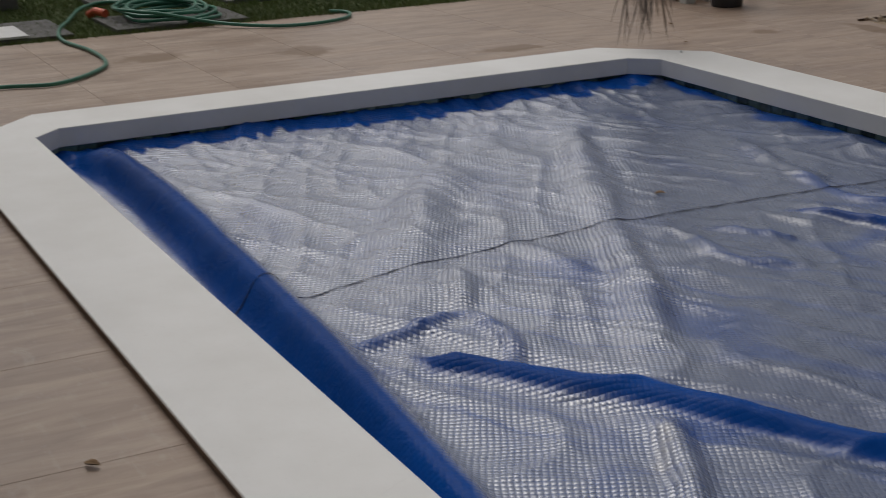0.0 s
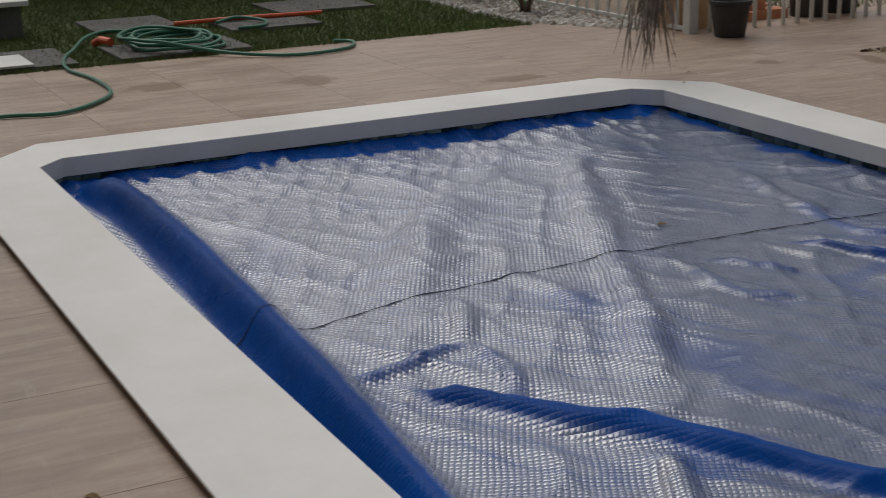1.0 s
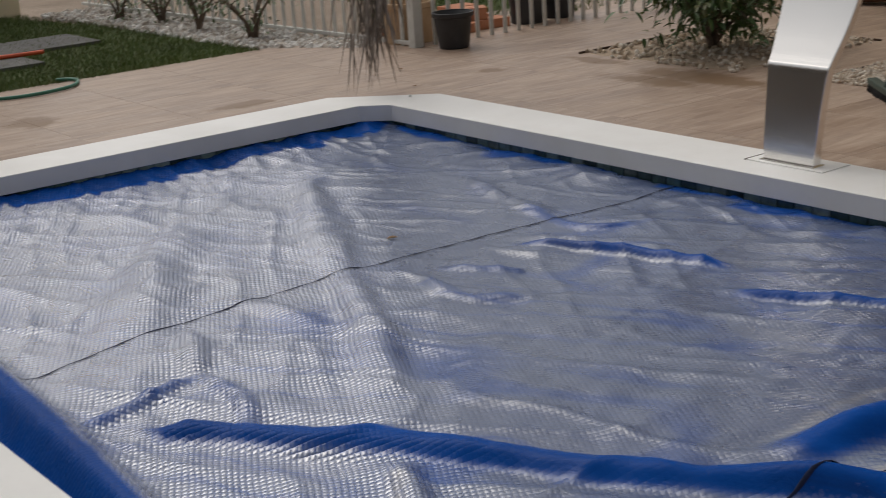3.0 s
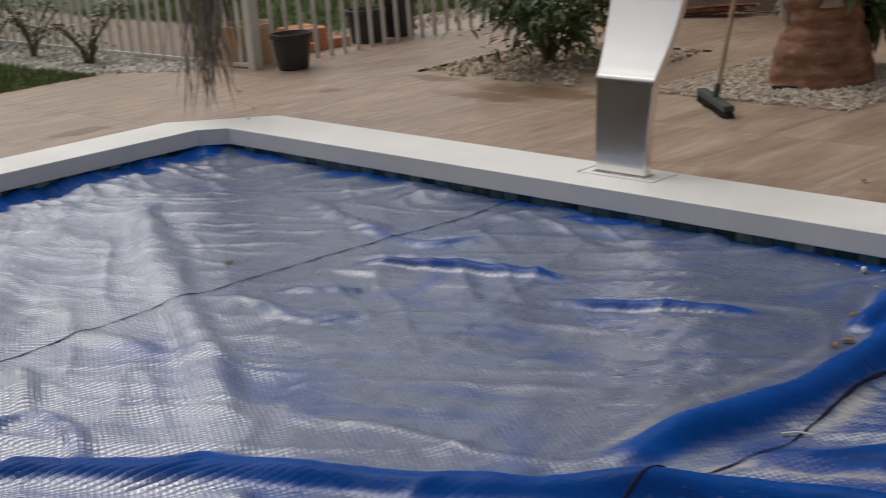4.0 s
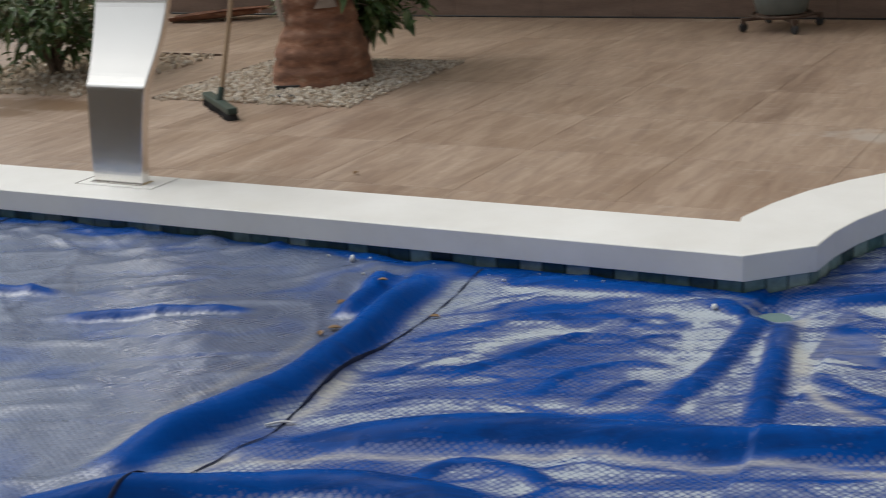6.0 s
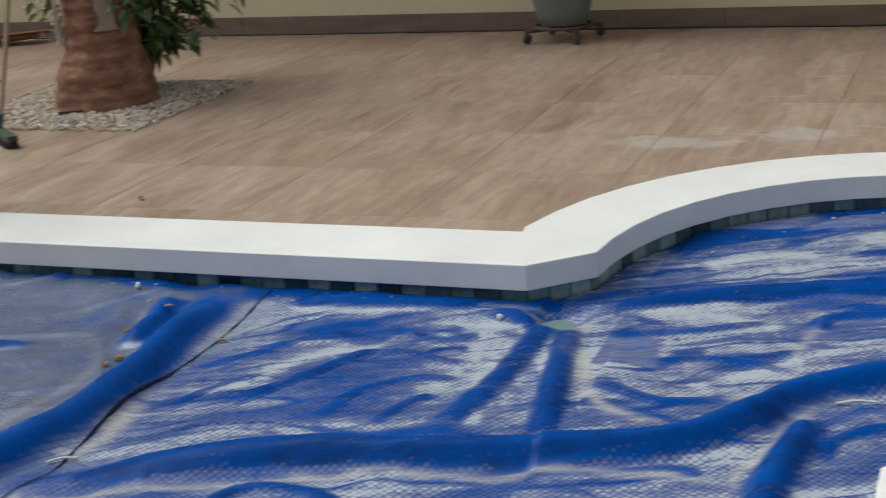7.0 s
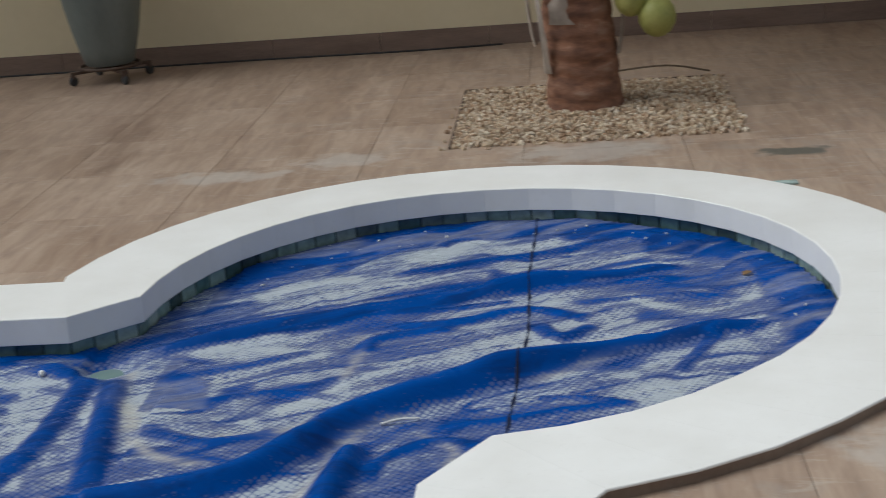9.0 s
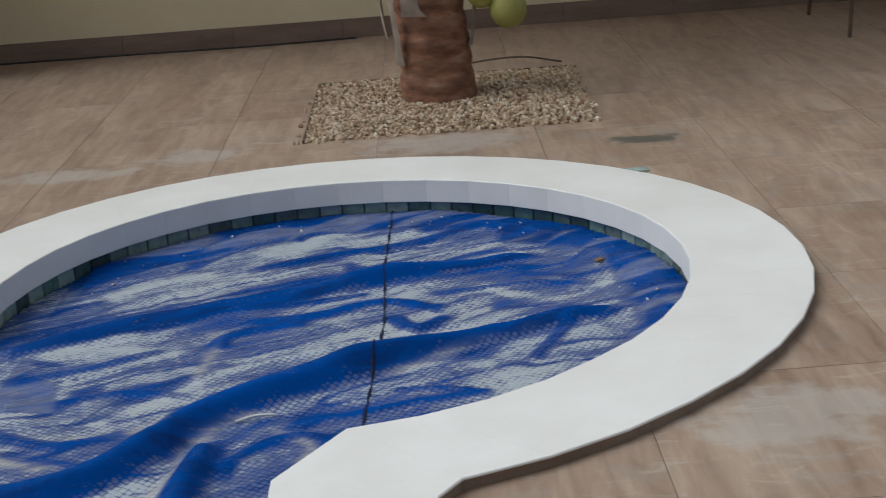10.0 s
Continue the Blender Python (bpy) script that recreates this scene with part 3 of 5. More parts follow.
# wrinkles between the great folds of the wet half
fold(0.017, 0.040, 0.9, (0.74, 5.34), (0.98, 5.25), (1.01, 5.04), (1.00, 4.71), (0.93, 4.34))
fold(0.025, 0.038, 0.9, (1.09, 5.26), (1.16, 4.91), (1.26, 4.37))
fold(0.011, 0.024, 0.8, (0.22, 4.40), (0.38, 4.70), (0.52, 4.95))
fold(0.009, 0.022, 0.7, (-0.06, 4.64), (0.13, 4.86), (0.25, 5.04), (0.40, 5.09))
fold(0.009, 0.022, 0.7, (0.55, 4.36), (0.60, 4.59), (0.73, 4.73), (0.88, 4.75))
fold(0.008, 0.020, 0.7, (0.74, 4.36), (0.78, 4.52), (0.85, 4.61))
fold(0.008, 0.022, 0.6, (0.48, 5.15), (0.68, 5.06), (0.82, 5.13))
fold(0.008, 0.018, 0.6, (0.37, 4.85), (0.60, 4.93), (0.87, 4.86))
fold(0.007, 0.018, 0.6, (0.05, 4.35), (0.13, 4.55), (0.22, 4.66))
fold(0.011, 0.050, 0.9, (-0.02, 5.34), (0.35, 5.37), (0.72, 5.40))
fold(0.011, 0.026, 0.8, (1.31, 4.79), (1.54, 4.68), (1.73, 4.77))
fold(0.008, 0.018, 0.6, (1.33, 4.97), (1.54, 5.04), (1.71, 5.05), (1.86, 5.00))
fold(0.008, 0.020, 0.6, (1.25, 5.21), (1.49, 5.28), (1.75, 5.41))
fold(0.011, 0.022, 0.9, (2.03, 4.36), (2.07, 4.55), (2.20, 4.65), (2.34, 4.61))
fold(0.012, 0.026, 0.9, (0.50, 3.75), (0.56, 3.89), (0.70, 3.92), (0.89, 3.86))
# the bay
fold(0.012, 0.030, 0.8, (1.90, 6.16), (2.26, 6.28), (2.53, 6.36), (2.85, 6.60))
fold(0.013, 0.028, 0.9, (1.94, 5.60), (2.21, 5.62), (2.45, 5.72), (2.68, 5.59))
fold(0.013, 0.030, 0.9, (2.47, 5.57), (2.56, 5.43), (2.68, 5.54))
fold(0.009, 0.022, 0.8, (1.93, 5.74), (2.21, 5.77), (2.41, 5.82))
fold(0.008, 0.018, 0.8, (2.17, 4.74), (2.46, 4.80), (2.78, 4.87))
fold(0.008, 0.016, 0.7, (2.47, 4.93), (2.63, 4.90), (2.79, 4.85))
fold(0.009, 0.022, 0.7, (2.91, 5.07), (3.00, 5.24), (3.09, 5.43))
fold(0.012, 0.030, 0.9, (1.89, 5.37), (1.95, 5.50), (2.22, 5.57))
fold(0.008, 0.018, 0.6, (2.47, 5.89), (2.80, 5.98), (3.03, 5.99))
fold(0.008, 0.016, 0.6, (2.59, 5.77), (2.89, 5.80), (3.19, 5.76))
fold(0.010, 0.026, 0.8, (2.07, 6.51), (2.16, 6.61), (2.48, 6.68))
fold(0.010, 0.030, 0.8, (2.55, 6.54), (2.85, 6.56), (3.15, 6.31))
# pale streaks with sky sheen put into their colour, and silt along the folds
drift("film_sheen", 0.06, 0.6, (1.36, 5.99), (1.54, 6.14), (1.77, 6.15))
drift("film_sheen", 0.08, 0.6, (1.98, 6.31), (2.12, 6.46), (2.25, 6.62))
drift("film_sheen", 0.05, 0.5, (2.70, 6.03), (2.91, 6.12), (3.09, 6.18))
drift("film_sheen", 0.05, 0.5, (2.75, 5.86), (3.00, 5.68), (3.18, 5.70), (3.30, 5.86), (3.27, 6.06))
drift("film_sheen", 0.06, 0.4, (2.81, 5.09), (2.96, 5.20), (3.15, 5.31))
drift("film_sheen", 0.05, 0.4, (2.49, 5.06), (2.67, 5.10), (2.84, 5.04))
drift("film_sheen", 0.04, 0.5, (1.57, 4.86), (1.73, 4.96), (1.89, 5.07), (2.10, 5.28))
drift("film_sheen", 0.05, 0.5, (1.25, 5.43), (1.54, 5.49), (1.82, 5.33))
drift("film_sheen", 0.07, 0.4, (0.82, 5.13), (0.89, 4.95), (0.82, 4.62))
drift("film_sheen", 0.04, 0.5, (0.10, 4.44), (0.32, 4.80), (0.50, 5.03))
drift("film_sheen", 0.03, 0.5, (-0.05, 5.22), (0.26, 5.25), (0.63, 5.29))
drift("film_sheen", 0.03, 0.5, (1.04, 5.14), (1.06, 4.76), (1.08, 4.40))
drift("silt", 0.03, 0.8, (1.15, 5.37), (1.20, 5.01), (1.25, 4.74))
drift("silt", 0.02, 0.8, (1.25, 4.74), (1.41, 4.64), (1.57, 4.57))
drift("silt", 0.02, 0.7, (1.11, 4.10), (1.41, 4.17), (1.84, 4.24))
drift("silt", 0.02, 0.8, (1.88, 4.18), (1.87, 4.52), (1.94, 4.72), (2.14, 4.81))
drift("silt", 0.02, 0.8, (2.47, 5.04), (2.60, 5.14), (2.78, 5.25), (2.97, 5.33))
drift("silt", 0.02, 0.7, (2.17, 4.68), (2.28, 4.57), (2.26, 4.40))
drift("silt", 0.02, 0.7, (1.54, 4.78), (1.68, 4.77), (1.81, 4.87))
drift("silt", 0.02, 0.6, (1.87, 5.59), (1.91, 5.27), (1.90, 5.09))
drift("silt", 0.02, 0.3, (-0.48, 3.49), (-0.42, 3.99), (-0.36, 4.46), (-0.40, 4.68))
drift("silt", 0.03, 0.8, (-0.15, 3.50), (-0.13, 3.64), (-0.02, 3.72))
drift("silt", 0.025, 0.8, (-0.05, 3.94), (-0.02, 4.10), (-0.02, 4.40))
drift("silt", 0.02, 0.7, (-0.04, 3.68), (0.17, 3.79), (0.39, 3.85), (0.82, 4.02), (1.34, 4.13))
drift("silt", 0.025, 0.5, (-1.08, 2.62), (-0.92, 2.55), (-0.80, 2.46))


def seg_dist(X, Y, line):
    """Distance to a line of points, and how far along it (0 to 1)."""
    best = np.full(X.shape, 1e9)
    along = np.zeros(X.shape)
    n = len(line) - 1
    for i in range(n):
        (xa, ya, *_), (xb, yb, *_) = line[i], line[i + 1]
        dx, dy = xb - xa, yb - ya
        t = np.clip(((X - xa) * dx + (Y - ya) * dy) / (dx * dx + dy * dy), 0, 1)
        d = np.hypot(X - xa - t * dx, Y - ya - t * dy)
        m = d < best
        best[m] = d[m]
        along[m] = (i + t[m]) / n
    return best, along


@functools.lru_cache(None)
def noise_table(seed):
    return np.random.RandomState(seed).uniform(-1, 1, (256, 256))


def vnoise(X, Y, seed):
    """Smooth lattice noise from -1 to 1."""
    tab = noise_table(seed)
    xi, yi = np.floor(X).astype(int), np.floor(Y).astype(int)
    fx, fy = X - xi, Y - yi
    fx, fy = fx * fx * (3 - 2 * fx), fy * fy * (3 - 2 * fy)
    g = lambda i, j: tab[(xi + i) % 256, (yi + j) % 256]
    return (g(0, 0) * (1 - fx) + g(1, 0) * fx) * (1 - fy) + (g(0, 1) * (1 - fx) + g(1, 1) * fx) * fy


def near_line(X, Y, line, reach):
    """The points within reach of a line's box: which they are, and their distance and place along it."""
    xs, ys = [p[0] for p in line], [p[1] for p in line]
    hit = (X > min(xs) - reach) & (X < max(xs) + reach) & (Y > min(ys) - reach) & (Y < max(ys) + reach)
    d, s = seg_dist(X[hit], Y[hit], line)
    return hit, d, s


def ease(v):
    v = np.clip(v, 0, 1)
    return v * v * (3 - 2 * v)


def slanted(X, Y, degrees, ka, kb, seed):
    """Noise drawn out along a direction."""
    c, q = math.cos(radians(degrees)), math.sin(radians(degrees))
    return vnoise((X * c + Y * q) * ka, (Y * c - X * q) * kb, seed)


SEAMS = ([(-2.50, 1.8), (-2.57, 2.19), (-2.70, 2.9), (-2.75, 3.65), (-2.72, 4.4), (-2.65, 5.22), (-2.64, 5.45)],
         [(-0.30, 1.8), (-0.25, 2.9), (-0.14, 3.45), (-0.05, 3.85), (-0.09, 4.3), (-0.09, 4.9), (-0.14, 5.43)],
         [(2.38, 3.9), (2.40, 4.7), (2.45, 5.49), (2.445, 6.12), (2.47, 6.85)])


def seam_x(k, y):
    return np.interp(y, [p[1] for p in SEAMS[k]], [p[0] for p in SEAMS[k]])


def cover_height(X, Y):
    Z = np.zeros(X.shape)
    wx = X + 0.05 * vnoise(X * 2.1, Y * 2.1, 3)
    wy = Y + 0.03 * vnoise(X * 3.1, Y * 3.1, 4)
    for line, h, w, bare in FOLDS:
        hit, d, s = near_line(X, Y, line, w * 4.5)
        ends = 0.12 + 0.88 * ease(np.minimum(s, 1 - s) * 5)
        ww = w * (1 + (0.2 if h < 0.09 else 0.06) * vnoise(X[hit] * 3, Y[hit] * 3, 11))
        Z[hit] += h * ends * np.exp(-((d / ww) ** 2.6)) - 0.05 * h * np.exp(-((d - ww * 2.0) / (ww * 0.9)) ** 2)
    # the weld holds the far strip down
    Z *= 1 - 0.6 * (1 - ease(np.abs(X - seam_x(0, Y)) / 0.25)) * ease((Y - 2.2) / 0.15)
    right = np.clip((X + 0.25) / 0.5, 0, 1)
    left = (1 - right) * (0.12 + 0.88 * ease((Y - 2.06 + 0.05 * np.clip(X + 3, 0, 3)) / 0.12))
    # billows and slanting creases on the dry half, tight wrinkles on the wet half
    weld = 0.2 + 0.8 * ease(np.minimum(np.abs(X - seam_x(0, Y)), np.abs(X - seam_x(1, Y))) / 0.28)
    left *= weld
    Z += left * (0.012 * vnoise(wx * 2.4, wy * 2.4, 5) + 0.005 * vnoise(wx * 7 + wy * 3, wy * 6 - wx * 3, 6) + 0.003 * vnoise(wx * 16 - wy * 6, wy * 9 + wx * 8, 7))
    dry = left * np.clip((-1.2 - X) / 0.8, 0, 1)
    Z += dry * 0.010 * (1 - np.abs(slanted(wx, wy, -30, 1.6, 6.5, 20))) ** 4
    Z += dry * 0.007 * (1 - np.abs(slanted(wx, wy, 20, 1.8, 8.0, 21))) ** 4
    Z += left * 0.008 * (1 - np.abs(slanted(wx, wy, 35, 1.2, 5.0, 22))) ** 5
    r1 = 1 - np.abs(slanted(wx, wy, 22, 1.6, 7.0, 8))
    r2 = 1 - np.abs(slanted(wx, wy, 30, 3.0, 12.0, 9))
    Z += right * (0.007 * (r1 ** 5 - 0.2) + 0.004 * (r2 ** 4 - 0.2) + 0.004 * vnoise(wx * 3, wy * 3, 10))
    # creases reaching in from the back edge
    back = np.clip((-4.1 - X) / 0.9, 0, 1)
    Z += back * 0.012 * (1 - np.abs(vnoise(wx * 2 + wy * 3, wy * 8, 12))) ** 3
    crease = (1 - np.abs(vnoise(wx * 1.6 + wy * 0.9, wy * 2.6 - wx * 1.1, 14))) ** 8
    fan = (1 - np.abs(vnoise(wx * 3.1 - wy * 4.4, wy * 1.3 + wx * 1.0, 15))) ** 6
    Z += left * (0.011 * crease + 0.010 * fan * np.clip(1.2 - np.hypot(X + 2.0, Y - 2.9), 0, 1))
    Z += 0.016 * np.clip((Y - 5.15) / 0.2, 0, 1) * (X < 0.95)
    # edge turned up along the back and let down along the tiles
    Z += 0.028 * np.clip((-4.98 - X + 0.02 * vnoise(X * 4, Y * 6, 13)) / 0.09, 0, 1)
    Z += 0.012 * np.clip((np.hypot(X - CX, Y - CY) - 1.05) / 0.1, 0, 1) * (X > 1.3)
    Z -= 0.05 * np.exp(-(np.hypot(X - 1.02, Y - 5.36) / 0.09) ** 2) + 0.04 * np.exp(-(np.hypot(X + 0.5, Y - 5.05) / 0.08) ** 2)
    return Z


def cover_film_sheen(X, Y):
    """How much grey film with painted sheen, and how much silt, lies on the plastic."""
    wx = X + 0.07 * vnoise(X * 3.1, Y * 3.1, 30) + 0.025 * vnoise(X * 9, Y * 9, 31)
    wy = Y + 0.05 * vnoise(X * 3.3, Y * 3.3, 32) + 0.020 * vnoise(X * 9, Y * 9, 33)
    right = np.clip((X + 0.25) / 0.3, 0, 1)
    bay = ease((X - 1.2) / 0.6)
    # dry half: an even film, thinner along slanting streaks; wet half: long drifts with blue between
    off_streak = ease((np.abs(slanted(wx, wy, 30, 1.3, 6.0, 34)) - 0.05) / 0.15)
    dry = 0.80 + 0.2 * vnoise(wx * 3, wy * 5, 35) - 0.25 * (1 - off_streak) * ease((X + 3.2) / 1.2)
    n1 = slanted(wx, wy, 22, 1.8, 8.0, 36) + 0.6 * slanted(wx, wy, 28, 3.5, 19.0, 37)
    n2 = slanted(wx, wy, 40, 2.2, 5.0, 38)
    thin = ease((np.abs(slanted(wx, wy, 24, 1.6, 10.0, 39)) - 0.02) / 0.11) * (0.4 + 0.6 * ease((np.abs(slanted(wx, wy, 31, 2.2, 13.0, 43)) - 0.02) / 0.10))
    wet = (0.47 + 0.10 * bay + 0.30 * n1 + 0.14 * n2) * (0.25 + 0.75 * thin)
    F = dry * (1 - right) + wet * right
    S = np.zeros(X.shape)
    for line, kind, w, amount in DRIFTS:
        hit, d, s = near_line(wx, wy, line, w * 3)
        v = amount * np.exp(-(d / w) ** 2) * ease(np.minimum(s, 1 - s) * 6 + 0.2)
        if kind == "film_sheen":
            F[hit] = np.maximum(F[hit], np.minimum(F[hit], 0.45) + v)
        else:
            S[hit] = np.maximum(S[hit], v)
    low = ease((1.90 - Y) / 0.03) * (X < 0.3)
    F = F * (1 - low) + low * ease(0.5 + 2.2 * vnoise(X * 7, Y * 16, 42))
    for line, h, w, bare in FOLDS:
        if not bare:
            continue
        # shifted on the roll so its crest keeps a painted line of sheen
        hit, d, s = near_line(X, Y + (0.06 if h > 0.1 else 0.0), line, w * 3)
        v = bare * np.exp(-(d / (w * (1.05 if h > 0.1 else 1.3))) ** 6) * ease(np.minimum(s, 1 - s) * 8 + 0.15)
        F[hit] *= 1 - v
        S[hit] *= 1 - v
    # bare plastic along the back edge, with a ragged border, along the tiles and round the bay
    tick = 0.06 * vnoise(X * 3, Y * 5, 40) + 0.07 * vnoise(X * 4 + Y * 3, Y * 22, 41)
    F *= ease((X + 4.965 + tick) / 0.06)
    F *= 1 - 0.75 * ease((Y - 5.36 - 0.10 * n2 - 0.05 * n1) / 0.05) * (X < 1.0)
    ring = np.hypot(X - CX, Y - CY) + 0.07 * n2 + 0.03 * n1
    murk = ease((ring - 0.99) / 0.06) * ((X > 1.25) & (Y > 4.95))
    F *= 1 - 0.9 * murk
    S = np.maximum(S, 0.30 * murk * ease(n1 * 3))
    return np.clip(F, 0, 1.1), np.clip(S, 0, 1)


cover = thing("pool_cover", 0, 0, 0, "blue bubble plastic pool cover, wrinkled and partly wet", "pool cover")
STEP = 0.013
edge = shape(0.025)


def cover_panel(k):
    """One welded strip of the cover between two seams."""
    xa, xb = (-5.14, -2.82, -0.36, 2.30)[k], (-2.4, 0.05, 2.55, 3.56)[k]
    xs = np.arange(xa, xb + STEP, STEP)
    ys = np.arange(1.72, 6.90, STEP)
    X, Y = np.meshgrid(xs, ys, indexing="ij")
    if k > 0:
        lo = seam_x(k - 1, Y)
        X = np.maximum(X, lo)
    if k < 3:
        X = np.minimum(X, seam_x(k, Y))
    keep = inside(X, Y, edge)
    Z = cover_height(X, Y)
    nx, ny = X.shape
    idx = np.arange(nx * ny).reshape(nx, ny)
    q = np.stack([idx[:-1, :-1], idx[1:, :-1], idx[1:, 1:], idx[:-1, 1:]], -1).reshape(-1, 4)
    wide = (X[1:, :-1] - X[:-1, :-1] > 1e-5).reshape(-1) | (X[1:, 1:] - X[:-1, 1:] > 1e-5).reshape(-1)
    q = q[wide & keep.reshape(-1)[q].all(1)]
    used = np.unique(q)
    re = np.zeros(nx * ny, int)
    re[used] = np.arange(len(used))
    V = np.stack([X.reshape(-1)[used], Y.reshape(-1)[used], Z.reshape(-1)[used]], -1)
    return V.tolist(), re[q].tolist()


for k in range(4):
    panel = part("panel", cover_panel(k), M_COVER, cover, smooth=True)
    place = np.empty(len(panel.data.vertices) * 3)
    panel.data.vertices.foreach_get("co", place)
    for name, values in zip(("film_sheen", "silt"), cover_film_sheen(place[0::3], place[1::3])):
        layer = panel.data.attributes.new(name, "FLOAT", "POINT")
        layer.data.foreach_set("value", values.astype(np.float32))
for k in range(3):
    ys = np.arange(SEAMS[k][0][1], SEAMS[k][-1][1], 0.02)
    xs = seam_x(k, ys)
    ok = inside(xs, ys, edge)
    ys, xs = ys[ok], xs[ok]
    w = 0.0036 + 0.0022 * np.sin(ys * 40)
    vs, fs = [], []
    for x, y, ww, za, zb in zip(xs, ys, w, cover_height(xs - 0.009, ys), cover_height(xs + 0.009, ys)):
        vs += [(x - ww, y, za + 0.003), (x, y, max(za, zb) + 0.005), (x + ww, y, zb + 0.003)]
    for i in range(len(xs) - 1):
        a = 3 * i
        fs += [(a, a + 1, a + 4, a + 3), (a + 1, a + 2, a + 5, a + 4)]
    part("seam_strip", (vs, fs), M_SEAM, cover, "dark welded seam", smooth=True)


def cover_z(x, y):
    return float(cover_height(np.array([[x]]), np.array([[y]]))[0, 0])

# ---- house wall and far walls ----
wall = part("wall_north", boxed((1.5, 10.95, 2.8), (17.0, 0.2, 5.6)), M_WALL)
tagged(wall, "cream painted plaster house wall beyond the pool", "wall", kind="structure")
# unseen overhang, added only to shade the wall foot and paving
eave = part("shade_eave", boxed((-2.7, 10.45, 2.95), (8.6, 0.8, 0.16)), M_WALL)
tagged(eave, "unseen cream roof overhang added to shade the house wall foot", "eave", kind="structure")
# deeper unseen slab on the right, added to darken the paving below it
north_shade = part("shade_roof", boxed((5.8, 9.75, 2.95), (8.4, 2.2, 0.16)), M_WALL)
tagged(north_shade, "unseen cream slab added to shade the paving by the palm", "eave", kind="structure")
base = thing("baseboard", 0, 0, 0, "brown tiled skirting along the cream wall", "baseboard", kind="structure")
x = -6.95
while x < 9.9:
    w = min(0.755, 10.0 - x)
    part("skirting_tile", boxed((x + w / 2, 10.842, Z_DECK + 0.066), (w - 0.003, 0.016, 0.132), 0.0015), M_BASE, base)
    x += 0.755
side_wall = part("wall_west", boxed((-12.75, 4.6, 1.4), (0.2, 3.2, 2.8)), M_WALL)
tagged(side_wall, "cream painted wall at the garden's far end", "wall", kind="structure")


# out of view: added for the spout's dark reflection and near-side shade
back_wall = part("unseen_wall_south", boxed((-3.0, -3.0, 2.6), (26.0, 0.2, 5.2)), M_BACK)
tagged(back_wall, "plain brown house wall out of view, added for reflections and shade", "wall", kind="structure")


# another unseen slab, added to shade the near paving and the roll
near_shade = part("shade_roof", boxed((-5.0, -1.15, 2.75), (9.0, 3.5, 0.16)), M_BACK)
tagged(near_shade, "unseen brown slab added to shade the yard's near side", "eave", kind="structure")


# ---- waterfall spout ----
def spout():
    t = thing("waterfall_spout", -2.148, 5.675, Z_TOP, "brushed stainless steel waterfall spout on the coping", "pool fountain")
    prof = [(0.0, -0.012, 0.145), (0.06, -0.010, 0.147), (0.12, -0.004, 0.15), (0.25, 0.015, 0.157), (0.36, 0.034, 0.164), (0.42, 0.045, 0.170), (0.445, 0.052, 0.173), (0.46, 0.061, 0.174), (0.50, 0.086, 0.178), (0.58, 0.132, 0.190),
            (0.66, 0.172, 0.200), (0.74, 0.206, 0.208), (0.82, 0.234, 0.214), (0.90, 0.248, 0.217), (0.98, 0.240, 0.218), (1.05, 0.20, 0.218), (1.09, 0.13, 0.218), (1.10, 0.03, 0.218), (1.07, -0.10, 0.218)]
    pts = smooth_line([(w, y, z) for z, y, w in prof], 4)
    vs, fs = [], []
    n = len(pts)
    for i, p in enumerate(pts):
        a, b = pts[max(0, i - 1)], pts[min(n - 1, i + 1)]
        d = Vector((0, b.y - a.y, b.z - a.z)).normalized()
        nrm = Vector((0, d.z, -d.y))
        th = 0.055 - 0.03 * i / n
        w = p.x
        c = Vector((0, p.y, p.z))
        r = 0.004
        for sx, sn in ((-w, r), (-w + r, 0), (w - r, 0), (w, r), (w, th - r), (w - r, th), (-w + r, th), (-w, th - r)):
            q = c + nrm * sn
            vs.append((sx, q.y, q.z))
    for i in range(n - 1):
        for j in range(8):
            a, b = i * 8 + j, i * 8 + (j + 1) % 8
            fs.append((a, b, b + 8, a + 8))
    fs += [tuple(range(7, -1, -1)), tuple(range((n - 1) * 8, n * 8))]
    part("blade", (vs, fs), M_STEEL, t)
    part("base_flange", boxed((0, 0.012, 0.005), (0.31, 0.085, 0.010), 0.003), M_STEEL, t, "steel foot flange")
    return t


spout()
tagged(part("access_plate", boxed((-2.14, 5.72, Z_TOP + 0.0025), (0.44, 0.2, 0.005), 0.001), M_COPING), "white cut-out plate in the coping under the spout", "plate")
fr = thing("plate_frame", -2.14, 5.72, Z_TOP, "thin dark steel frame round the spout plate", "frame")
for cx, cy, sx, sy in ((-0.224, 0, 0.006, 0.206), (-0.19, 0.104, 0.062, 0.006)):
    part("strip", boxed((cx, cy, 0.003), (sx, sy, 0.006), 0.001), M_RUST, fr)


